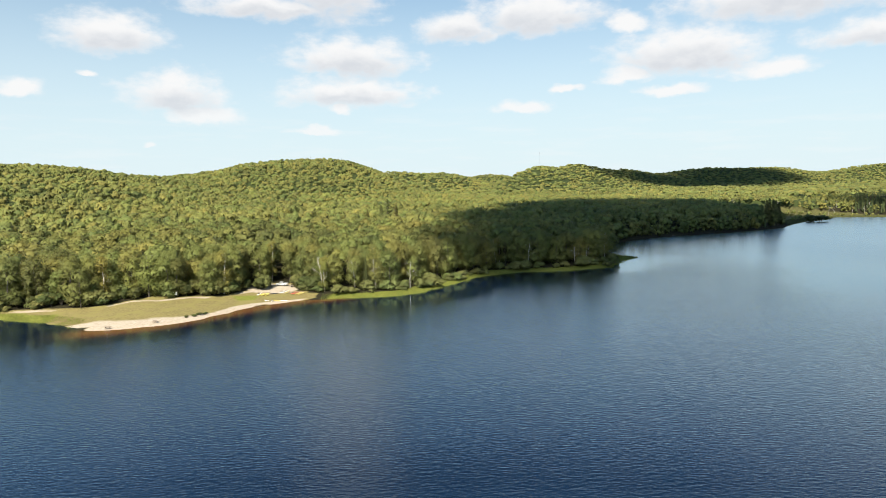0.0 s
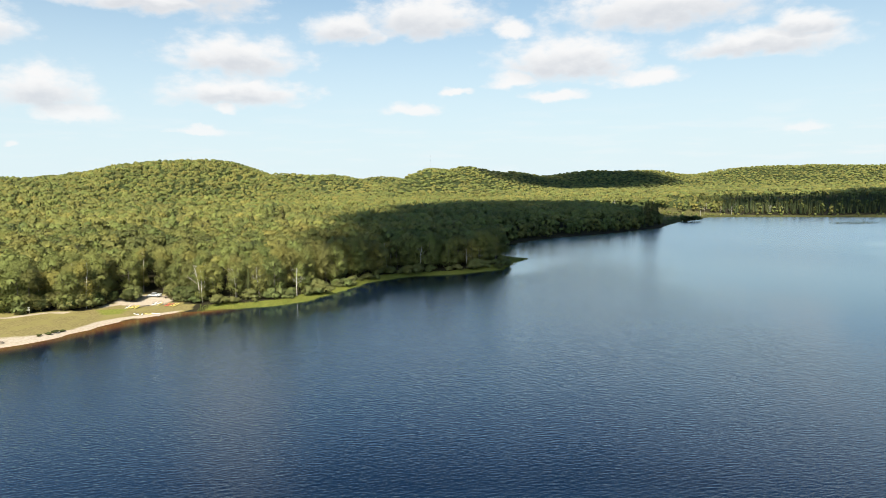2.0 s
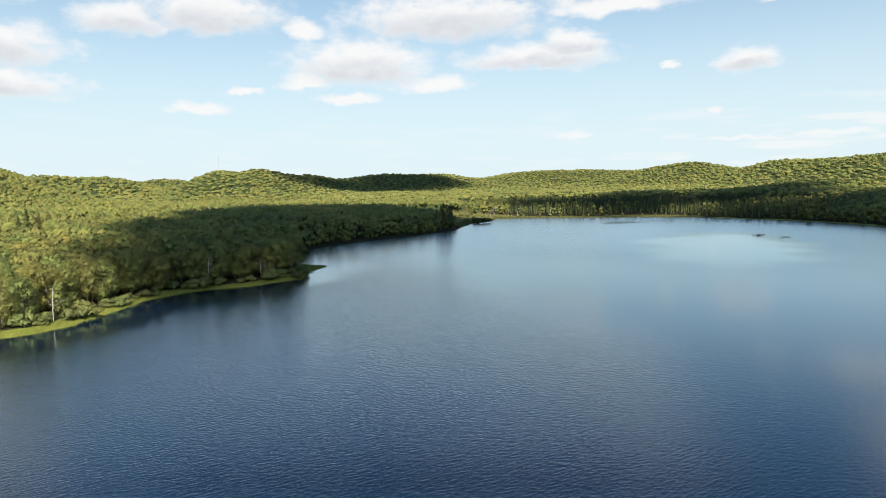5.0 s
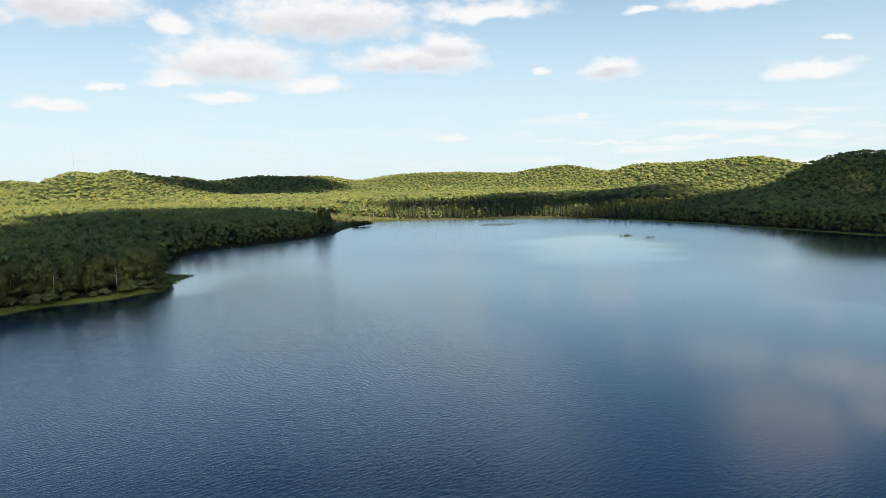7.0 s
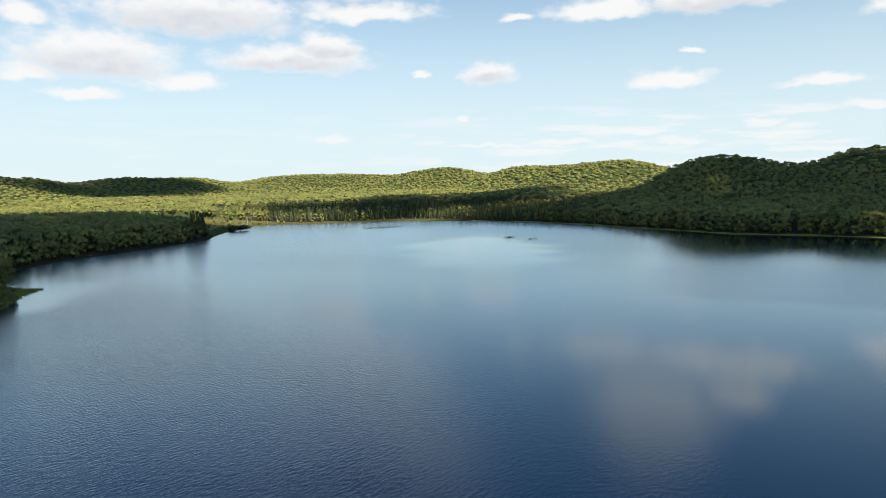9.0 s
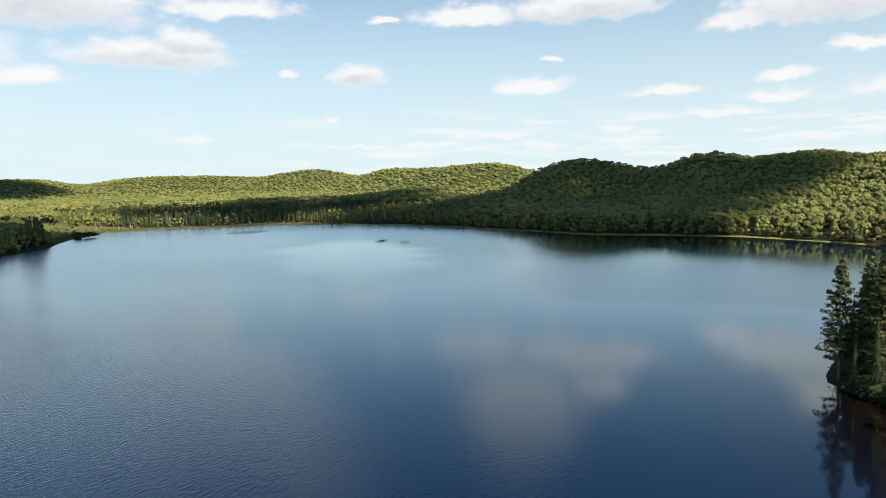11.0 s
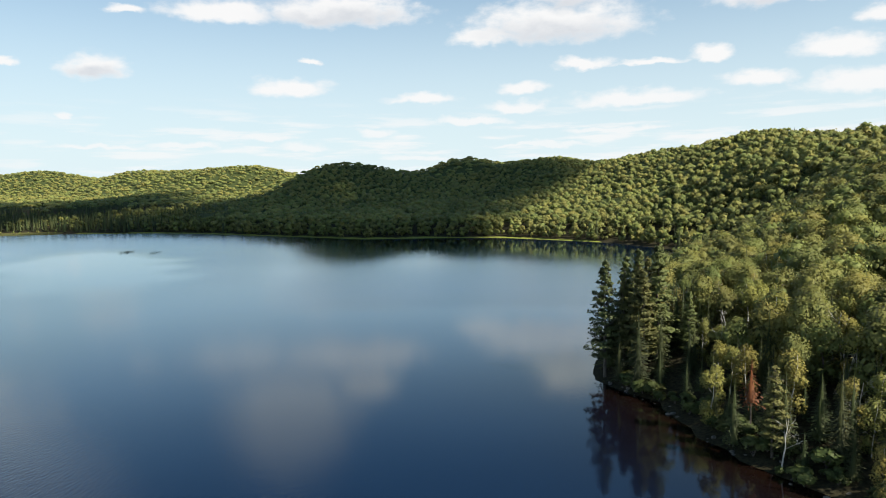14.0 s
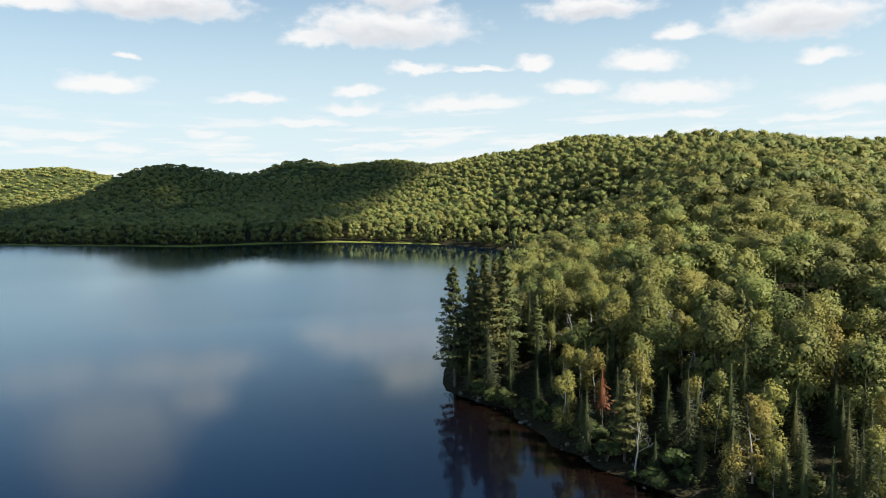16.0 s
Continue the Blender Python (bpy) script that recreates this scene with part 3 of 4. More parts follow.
            sprays(shape, rng, at, w + (0, 0, 0.4), leaf, flat, 0, ways)


def needle_crown(shape, rng, height, radius, tiers, arms, droop=0.35, bare=0.06, ragged=0.25, fine=1):
    """Whorls of drooping boughs that shorten towards the tip."""
    ring = np.array([(0.5 * radius * math.cos(a), 0.5 * radius * math.sin(a), height * (bare + 0.03)) for a in np.arange(6) * 1.0472])
    shape.add(np.concatenate([ring, [(0, 0, height * 0.93)]]), [(i, (i + 1) % 6, 6) for i in range(6)], 0,
              unit(np.concatenate([ring * (1, 1, 0) + (0, 0, 0.3), [(0, 0, 1)]])))
    for k in range(tiers):
        t = (k + rng.uniform(-0.3, 0.3)) / tiers
        z = height * (bare + (1 - bare) * max(t, 0.0))
        reach = radius * (1 - max(t, 0)) ** 0.85 + 0.035 * height * (1 - t) + 0.05
        n = max(4, int(arms * (1 - 0.45 * t)))
        for a in np.arange(n) * 2 * math.pi / n + rng.uniform(0, 6):
            out = np.array((math.cos(a), math.sin(a), 0))
            side = np.array((-out[1], out[0], 0))
            long = reach * rng.uniform(1 - ragged, 1 + ragged)
            wide = max(0.16 * height / tiers * 1.6, long * 0.34) * rng.uniform(0.8, 1.2)
            drop = droop * long * rng.uniform(0.6, 1.3)
            root = np.array((0, 0, z + 0.10 * long))
            if fine == 1:
                mid = root + out * long * 0.55 - (0, 0, drop * 0.4)
                shape.add([root, mid + side * wide * 0.6, root + out * long - (0, 0, drop), mid - side * wide * 0.6],
                          [(0, 3, 2), (0, 2, 1)], 0, unit(out + (0, 0, 0.55) + 0.25 * rng.normal(size=3)))
            else:
                for s in range(fine):
                    q = (s + 0.7) / fine
                    mid = root + out * long * q - (0, 0, drop * q * q)
                    w = wide * (1.15 - q) * 0.9
                    for sgn in (-1, 1):
                        tip = mid + out * long * rng.uniform(0.10, 0.26) + side * sgn * w * rng.uniform(0.6, 1.0) - (0, 0, drop * 0.25 + rng.uniform(0, 0.10) * long)
                        shape.add([mid - out * long * 0.15, mid + out * long * 0.13, tip], [(0, 1, 2)], 0,
                                  unit(out + (0, 0, 0.5) + side * sgn * 0.4 + 0.2 * rng.normal(size=3)))
    shape.add(np.array([(0.12, 0, height * 0.9), (-0.06, 0.1, height * 0.9), (-0.06, -0.1, height * 0.9), (0, 0, height * 1.03)]),
              [(0, 1, 3), (1, 2, 3), (2, 0, 3)], 0, (0, 0, 1))


def plume_crown(shape, rng, height, radius, tiers, count, leaf):
    """A white pine: flat, upswept plumes of needles in uneven layers."""
    for k in range(tiers):
        t = k / tiers
        for a in np.arange(5) * 1.257 + rng.uniform(0, 6):
            z = height * min(0.97, 0.18 + 0.8 * t + rng.normal() * 0.025)
            long = radius * (1 - t) ** 0.85 * rng.uniform(0.4, 1.2) + 0.45
            n = max(6, int(count * (1 - 0.6 * t)))
            s = np.sqrt(rng.uniform(0.03, 1, n))
            bend = a + rng.normal(size=n) * 0.26
            at = np.stack([np.cos(bend) * s * long, np.sin(bend) * s * long, z + 0.16 * long * s + rng.normal(size=n) * 0.20], 1)
            ways = unit(np.stack([np.cos(bend) * 0.8, np.sin(bend) * 0.8, np.full(n, 0.7)], 1) + 0.3 * rng.normal(size=(n, 3)))
            sprays(shape, rng, at, np.stack([np.cos(bend) * 0.4, np.sin(bend) * 0.4, np.full(n, 1.0)], 1), leaf, 0.5, 0, ways)


def woods(name, places, shapes, rng, mats, label, low=0.88, high=1.12):
    """Many trees joined into one mesh; places are x, y, z rows."""
    pick = rng.integers(0, len(shapes), len(places))
    vs, fs, ms, ts, ws, base = [], [], [], [], [], 0
    for k, (v, f, m, w0) in enumerate(shapes):
        p = places[pick == k]
        if not len(p):
            continue
        a, s = rng.uniform(0, 6.28, len(p)), rng.uniform(low, high, len(p))
        w = rng.uniform(0.9, 1.15, len(p)) * s
        c, d = np.cos(a)[:, None], np.sin(a)[:, None]
        x = (v[:, 0] * c - v[:, 1] * d) * w[:, None] + p[:, :1]
        y = (v[:, 0] * d + v[:, 1] * c) * w[:, None] + p[:, 1:2]
        z = v[:, 2] * s[:, None] + p[:, 2:]
        vs.append(np.stack([x, y, z], 2).reshape(-1, 3))
        ws.append(np.stack([w0[:, 0] * c - w0[:, 1] * d, w0[:, 0] * d + w0[:, 1] * c, np.broadcast_to(w0[:, 2], x.shape)], 2).reshape(-1, 3))
        fs.append((f[None] + (np.arange(len(p)) * len(v))[:, None, None]).reshape(-1, 3) + base)
        ms.append(np.tile(m, len(p)))
        ts.append(np.repeat(rng.uniform(0, 0.999, len(p)), len(v)))
        base += len(p) * len(v)
    me = raw_mesh(name, np.concatenate(vs), np.concatenate(fs), mats, np.concatenate(ms), {"tint": np.concatenate(ts)}, np.concatenate(ws))
    return tagged(new(name, me), label, "woodland", kind="stuff")


def scatter(rng, x0, x1, y0, y1, step):
    """Jittered places, one to a cell."""
    x, y = np.meshgrid(np.arange(x0, x1, step), np.arange(y0, y1, step))
    x, y = x.ravel(), y.ravel()
    return x + rng.uniform(-0.45, 0.45, len(x)) * step, y + rng.uniform(-0.45, 0.45, len(y)) * step


def tree_places(rng, x0, x1, y0, y1, step, keep, margin=4.0):
    x, y = scatter(rng, x0, x1, y0, y1, step)
    d = shore_distance(x, y)
    ok = (d > margin) & (clearing(x, y) < 0.5) & (marsh_zone(x, y, d) < 0.5) & keep(x, y, d)
    ok &= np.hypot(x + 70, y - 289) > 13
    x, y, d = x[ok], y[ok], d[ok]
    return np.stack([x, y, ground_height(x, y, d) - 0.3], 1)


def sight_grid():
    """A coarse grid of ground heights, to tell slopes that face the lake from those that lie behind the ridges."""
    x, y = np.meshgrid(np.arange(-2000, 3100, 20.0), np.arange(-800, 3250, 20.0))
    d = shore_distance(x, y)
    return ground_height(x, y, d) + np.where(d > 6, 14.0, 0.0)


SIGHT = sight_grid()


def facing(p):
    """True for places on slopes that face the lake."""
    best = np.full(len(p), -9.0)
    for k in np.linspace(0.1, 0.985, 70):
        x, y = 25 + (p[:, 0] - 25) * k, 30 + (p[:, 1] - 30) * k
        i, j = np.clip(((x + 2000) / 20 + 0.5).astype(int), 0, SIGHT.shape[1] - 1), np.clip(((y + 800) / 20 + 0.5).astype(int), 0, SIGHT.shape[0] - 1)
        best = np.maximum(best, (SIGHT[j, i] - 46) / (k * np.hypot(p[:, 0] - 25, p[:, 1] - 30)))
    return (p[:, 2] + 30 - 46) / np.hypot(p[:, 0] - 25, p[:, 1] - 30) > best


def shape_set(rng, n, make):
    out = []
    for _ in range(n):
        s = Shape()
        make(s, rng)
        out.append(s.arrays())
    return out


RNG = np.random.default_rng(7)
FAR_BROAD = shape_set(RNG, 10, lambda s, r: broad_crown(s, r, r.uniform(14, 16.5), r.uniform(6.8, 8.8), 3, 14, 1.1, 0.45, 10, 0.98, 0, 0.25))
MID_BROAD = shape_set(RNG, 14, lambda s, r: broad_crown(s, r, r.uniform(14.5, 17), r.uniform(4.7, 6.1), 4, 38, 0.75, 0.28, 10, 0.90, 0, 0.34))
MID_FRONT = shape_set(RNG, 12, lambda s, r: broad_crown(s, r, r.uniform(14.5, 17.5), r.uniform(5.2, 6.8), 7, 105, 0.58, 0.28, 10, 0.82, 0, 0.4))
MID_EDGE = shape_set(RNG, 8, lambda s, r: broad_crown(s, r, r.uniform(12, 16.5), r.uniform(4.2, 5.8), 6, 90, 0.9, 0.0, 10, 0.78, 2, 0.5))
HALFWAY_BROAD = shape_set(RNG, 12, lambda s, r: broad_crown(s, r, r.uniform(15, 18), r.uniform(4.8, 6.4), 9, 310, 0.52, 0.34, 10, 0.72, 0, 0.48))
NEAR_BROAD = shape_set(RNG, 12, lambda s, r: broad_crown(s, r, r.uniform(15, 18), r.uniform(4.8, 6.4), 13, 1400, 0.28, 0.30, 10, 0.64, 0, 0.52))
FAR_NEEDLE = shape_set(RNG, 6, lambda s, r: needle_crown(s, r, r.uniform(12, 18), r.uniform(2.3, 3.3), 7, 6))
NEAR_NEEDLE = shape_set(RNG, 5, lambda s, r: needle_crown(s, r, r.uniform(11, 17), r.uniform(1.6, 2.3), 12, 7))
LOW_SHRUB = shape_set(RNG, 6, lambda s, r: broad_crown(s, r, r.uniform(2.0, 4.5), r.uniform(1.6, 3.2), 3, 22, 0.5, 0.0))


def span(x, y):
    return np.hypot(x - 20, y - 30)


def bearing_of(x, y):
    return np.degrees(np.arctan2(x - 20, y - 30))


def in_sight(x, y):
    b = bearing_of(x, y)
    return (b > -50) & (b < 142)


def front_row(x, y, d):
    """The belts of trees nearest to the water, which stand as trees of their own."""
    west = (x > -170) & (x < 112) & (y > 235) & (y < 425) & (d < np.where(x < -50, 48, 23))
    east = (x > 125) & (x < 262) & (y > -62) & (y < 75) & (d < 44)
    return west | east


def conifer_share(x, y):
    """Where spruce and fir stand thick: the low ground behind the marsh, and in part the eastern point."""
    b, r = bearing_of(x, y), np.hypot(x, y)
    share = np.where((b > 31) & (b < 51) & (r > 900) & (r < 1330), 0.9, 0.04)
    share = np.where((b >= 51) & (b < 61) & (r > 900) & (r < 1250), 0.5, share)
    return np.where((x > 120) & (x < 320) & (y > -90) & (y < 75), 0.34, share)


def build_woods():
    rng = np.random.default_rng(11)
    far = tree_places(rng, -1900, 3000, -700, 3150, 15.0, lambda x, y, d: in_sight(x, y) & (span(x, y) > 1150) & (span(x, y) < 3100))
    mid = tree_places(rng, -1100, 1200, -600, 1200, 8.2, lambda x, y, d: in_sight(x, y) & (span(x, y) > 430) & (span(x, y) <= 1150))
    near = tree_places(rng, -450, 480, -350, 480, 7.4, lambda x, y, d: in_sight(x, y) & (span(x, y) <= 430) & ~front_row(x, y, d))
    far, mid, near = (p[facing(p) | (rng.uniform(size=len(p)) < 0.05)] for p in (far, mid, near))
    for places, shapes, dark_shapes, label in (
            (far, FAR_BROAD, FAR_NEEDLE, "green deciduous forest covering the distant hills"),
            (mid, MID_BROAD, FAR_NEEDLE, "dense green deciduous forest on rolling slopes"),
            (near, NEAR_BROAD, NEAR_NEEDLE, "leafy deciduous woodland beside the lake")):
        dark = rng.uniform(size=len(places)) < conifer_share(places[:, 0], places[:, 1])
        leafy = places[~dark]
        if shapes is MID_BROAD:
            b = bearing_of(leafy[:, 0], leafy[:, 1])
            edge = (shore_distance(leafy[:, 0], leafy[:, 1]) < 30) | ((b > 27) & (b < 58) & (leafy[:, 1] > 500))
            woods("woodland", leafy[edge], MID_EDGE, rng, [BROAD_LEAF], "leafy trees along the far waterline", 0.75, 1.1)
            leafy = leafy[~edge]
            front = span(leafy[:, 0], leafy[:, 1]) < 680
            woods("woodland", leafy[front], MID_FRONT, rng, [BROAD_LEAF], label, 0.8, 1.15)
            leafy = leafy[~front]
        if shapes is NEAR_BROAD:
            back = span(leafy[:, 0], leafy[:, 1]) > 285
            woods("woodland", leafy[back], HALFWAY_BROAD, rng, [BROAD_LEAF], label)
            leafy = leafy[~back]
        woods("woodland", leafy, shapes, rng, [BROAD_LEAF], label)
        woods("conifer_woodland", places[dark], dark_shapes, rng, [NEEDLE], "dark green conifers mixed into the forest", 0.75, 1.15)
    x, y = scatter(rng, 340, 730, 640, 1100, 8.0)
    d = shore_distance(x, y)
    ok = (marsh_zone(x, y, d) > 0.5) & (d > 10) & (rng.uniform(size=len(x)) < 0.35 + 0.45 * smooth(40, 180, d))
    woods("marsh_shrubs", np.stack([x, y, np.full(len(x), 0.2)], 1)[ok], LOW_SHRUB, rng, [MARSH_LEAF], "pale green shrubs scattered over the marsh", 0.7, 1.5)
    print("trees", len(far), len(mid), len(near), ok.sum())


build_woods()


# ---- trees of the front belts ----
def part(name, data, parent, label=""):
    """One mesh object under a thing or under a part."""
    ob = new(name, data)
    ob.parent = parent
    return tagged(ob, label)


def thing(name, label, category, group=""):
    return tagged(new(name), label, category, group)


def limbs(shape, rng, height, spread, count, girth, start=0.35, lean=0.0, twigs=2):
    """Trunk with forked limbs."""
    w = rng.uniform(0, 6.28)
    top = np.array((math.cos(w), math.sin(w), 0)) * lean * height
    path = [top * t ** 1.5 + (rng.normal() * 0.02 * height * t, rng.normal() * 0.02 * height * t, height * t) for t in np.linspace(0, 1, 7)]
    tube(shape, path, [girth * (1 - 0.85 * t) + 0.02 for t in np.linspace(0, 1, 7)], 7)
    for k in range(count):
        t = start + (0.95 - start) * (k + rng.uniform(0, 0.8)) / count
        base = top * t ** 1.5 + (0, 0, height * t)
        a = rng.uniform(0, 6.28)
        out = np.array((math.cos(a), math.sin(a), 0))
        long = spread * (1.1 - 0.6 * t) * rng.uniform(0.7, 1.2)
        arm = [base, base + out * long * 0.45 + (0, 0, long * 0.35), base + out * long * 0.9 + (0, 0, long * rng.uniform(0.4, 0.9))]
        tube(shape, arm, [girth * 0.4 * (1.1 - t), girth * 0.26 * (1.1 - t), 0.02], 5)
        for _ in range(twigs):
            q = rng.uniform(0.35, 0.8)
            b = base + out * long * q + (0, 0, long * 0.7 * q)
            tip = b + unit(out + rng.normal(size=3) * 0.7 + (0, 0, 0.5)) * long * 0.45
            tube(shape, [b, (b + tip) / 2 + (0, 0, 0.05 * long), tip], [girth * 0.16, girth * 0.1, 0.012], 4)


def make_tree(name, label, seed, trunk_mat, leaf_mat, trunk, crown):
    rng = np.random.default_rng(seed)
    root = thing(name, label, "tree", "trees along the shore")
    s = Shape()
    trunk(s, rng)
    part("trunk", s.mesh("trunk", [trunk_mat], True), root)
    if crown:
        s = Shape()
        crown(s, rng)
        part("crown", s.mesh("crown", [leaf_mat]), root)
    return root


BIRCH_LEAF = leaf_material("birch_leaves", (0.128, 0.118, 0.038), (0.245, 0.217, 0.058), (0.35, 0.295, 0.078))
WILLOW_LEAF = leaf_material("willow_leaves", (0.095, 0.11, 0.038), (0.17, 0.18, 0.062), (0.25, 0.25, 0.095))
RUST_NEEDLE = leaf_material("rust_needles", (0.10, 0.032, 0.014), (0.17, 0.055, 0.022), (0.24, 0.085, 0.035))
GREY_WOOD = plain_material("bleached_wood", (0.30, 0.28, 0.25), (0.55, 0.52, 0.47), 5.0, 0.9)

MAPLES = [make_tree("maple_tree", "broad leafy maple with a rounded green crown", 100 + k, BARK, BROAD_LEAF,
                    lambda s, r: limbs(s, r, 13.5, 4.5, 6, 0.24, 0.3),
                    lambda s, r: broad_crown(s, r, r.uniform(15.5, 18.5), r.uniform(4.3, 5.3), 14, 3400, 0.23, 0.05, 10, 0.52, 5, 0.55)) for k in range(6)]
BIRCHES = [make_tree("birch_tree", "slender birch with pale bark and light foliage", 200 + k, PALE_BARK, BIRCH_LEAF,
                     lambda s, r: limbs(s, r, 14.0, 2.6, 6, 0.15, 0.35, 0.06),
                     lambda s, r: broad_crown(s, r, r.uniform(15, 17.5), r.uniform(2.7, 3.5), 12, 2200, 0.20, 0.14, 10, 0.45, 3, 0.58)) for k in range(4)]
SPRUCES = [make_tree("spruce_tree", "narrow dark spruce with drooping boughs", 300 + k, BARK, NEEDLE,
                     lambda s, r: tube(s, [(0, 0, 0), (0, 0, 7), (0.05, 0, 14)], [0.2, 0.13, 0.03], 6),
                     lambda s, r: needle_crown(s, r, r.uniform(14, 16.5), r.uniform(1.5, 2.2), 30, 11, 0.16, 0.03, 0.45, 3)) for k in range(4)]
PINES = [make_tree("pine_tree", "tall white pine with layered plumes of needles", 400 + k, BARK, PINE_NEEDLE,
                   lambda s, r: limbs(s, r, 26.5, 4.0, 16, 0.36, 0.18, 0.02, 1),
                   lambda s, r: plume_crown(s, r, 28.0, r.uniform(4.0, 5.2), 24, 70, 0.30)) for k in range(3)]
SNAGS = [make_tree("dead_tree", "dead standing tree, bleached grey and leafless", 500 + k, GREY_WOOD, None,
                   lambda s, r: limbs(s, r, 10.5, 3.4, 7, 0.16, 0.4, 0.10, 3), None) for k in range(4)]
RUSTY = make_tree("dead_spruce", "dead spruce with rust-red needles", 600, BARK, RUST_NEEDLE,
                  lambda s, r: tube(s, [(0, 0, 0), (0, 0, 6), (0.1, 0, 12)], [0.15, 0.1, 0.03], 6),
                  lambda s, r: needle_crown(s, r, 12.5, 1.3, 18, 7, 0.5, 0.45, 0.4, 2))


def make_bush(label, seed, mat, height, radius):
    rng = np.random.default_rng(seed)
    root = thing("bush", label, "bush", "bushes along the shore")
    s = Shape()
    for _ in range(6):
        a, r = rng.uniform(0, 6.28), rng.uniform(0.3, 0.7) * radius
        tube(s, [(0, 0, 0), (0.4 * r * math.cos(a), 0.4 * r * math.sin(a), 0.45 * height), (r * math.cos(a), r * math.sin(a), 0.8 * height)], [0.05, 0.035, 0.012], 5)
    part("stems", s.mesh("stems", [BARK], True), root)
    s = Shape()
    broad_crown(s, rng, height, radius, 7, 480, 0.27, 0.0, 10, 0.55)
    part("foliage", s.mesh("foliage", [mat]), root)
    return root


# dark green alder, made darker still: the bank's shade is in the colour
SHADED_ALDER_LEAF = leaf_material("alder_leaves", (0.040, 0.052, 0.018), (0.080, 0.095, 0.030), (0.13, 0.14, 0.045))
WILLOWS = [make_bush("grey-green willow bush at the water's edge", 700 + k, WILLOW_LEAF, 3.0, 2.3) for k in range(3)]
ALDERS = [make_bush("low green alder bush under the trees", 720 + k, SHADED_ALDER_LEAF, 2.6, 2.1) for k in range(3)]
USED = set()


def stand(thing_, x, y, turn, size=1.0, wide=None, sink=0.15):
    """Puts a thing, or from the second time on a copy of it, on the ground at (x, y)."""
    z = float(ground_height(np.array([x]), np.array([y]))[0])
    if clearing(np.array([x]), np.array([y]))[0] > 0:
        z = min(z, 0.075 * float(shore_distance(np.array([x]), np.array([y]))[0]) + 0.02)
    w = wide or size
    m = pose(x, y, max(z, 0.0) - sink, 0, 0, turn) @ Matrix.Diagonal((w, w, size, 1))
    if thing_.name in USED:
        return copy_thing_plain(thing_, m)
    USED.add(thing_.name)
    thing_.matrix_basis = m
    return thing_


def copy_thing_plain(ob, m):
    """copy_thing with the size held in m alone."""
    kept = ob.matrix_basis.copy()
    ob.matrix_basis = Matrix.Identity(4)
    made = copy_thing(ob, m)
    ob.matrix_basis = kept
    return made


def build_front_belts():
    rng = np.random.default_rng(21)
    wx, wy = scatter(rng, -172, 115, 230, 430, 6.0)
    ex, ey = scatter(rng, 120, 265, -65, 78, 4.5)
    x, y = np.concatenate([wx, ex]), np.concatenate([wy, ey])
    d = shore_distance(x, y)
    inner = np.where(x > 120, 0.8, np.where(x < -50, 3.0, 9.5))
    ok = front_row(x, y, d) & (d > inner) & (clearing(x, y) < 0.5) & (np.hypot(x + 73, y - 291) > 13)
    for px, py, pd in zip(x[ok], y[ok], d[ok]):
        k, turn, size = rng.uniform(), rng.uniform(0, 360), rng.uniform(0.84, 1.16)
        if px > 120:
            tip = math.hypot(px - 210, py - 54) < 17
            if tip:
                kind, size = (PINES, rng.uniform(0.72, 1.06)) if k < 0.6 else (SPRUCES, rng.uniform(0.8, 1.15))
            elif k < (0.80 if pd < 10 else 0.66 if pd < 22 else 0.26):
                kind, size = SPRUCES, rng.uniform(0.42, 0.98)
            elif k < (0.82 if pd < 10 else 0.68 if pd < 22 else 0.28):
                kind, size = PINES, rng.uniform(0.5, 0.72)
            else:
                kind = BIRCHES if pd < 13 or k < (0.90 if pd < 20 else 0.55) else MAPLES
                size *= 0.82 if pd < 20 else 0.95
        else:
            kind = MAPLES if k < 0.80 else BIRCHES if k < 0.96 else SPRUCES
            size *= 1.06
        stand(kind[rng.integers(len(kind))], px, py, turn, size, size * rng.uniform(0.92, 1.15))
    print("front trees", ok.sum())
    # waterside bushes
    line = np.array([(-54, 281), (-43, 283), (-32, 283), (-20, 285), (-12, 292), (-4, 304), (4, 318), (12, 335), (24, 347), (38, 356), (52, 358), (66, 359), (80, 366), (92, 378), (100, 394)], float)
    for a, b in zip(line[:-1], line[1:]):
        for t in np.arange(0.1, 1, 0.24):
            p = a + (b - a) * t + rng.normal(size=2) * 2.0 + (0, 1.0)
            size = rng.uniform(0.4, 1.4) + 0.7 * rng.uniform() ** 3
            stand(WILLOWS[rng.integers(3)], p[0], p[1], rng.uniform(0, 360), size, size * rng.uniform(0.9, 1.5), 0.1)
    line = np.array([(204, 55), (192, 43), (177, 37), (162, 30), (152, 21), (141, 6), (133, -22)], float)
    for a, b in zip(line[:-1], line[1:]):
        for t in np.arange(0.05, 1, 0.12):
            p = a + (b - a) * t + rng.normal(size=2) * 1.4
            size = rng.uniform(0.5, 1.25)
            stand(ALDERS[rng.integers(3)], p[0], p[1], rng.uniform(0, 360), size, size * rng.uniform(1.0, 1.5), 0.1)
    for px, py in ((-163, 251), (-152, 252), (-141, 252), (-131, 252), (-124, 261), (-115, 267), (-106, 271), (-97, 273), (-88, 278), (-83, 288), (-58, 287), (-56, 292)):
        for k in range(6):
            kind = (ALDERS if k % 3 else WILLOWS)[rng.integers(3)]
            size = rng.uniform(0.7, 2.1)
            stand(kind, px + rng.normal() * 3.2, py + 2.2 + rng.normal() * 1.2, rng.uniform(0, 360), size, size * rng.uniform(0.9, 1.3), 0.1)
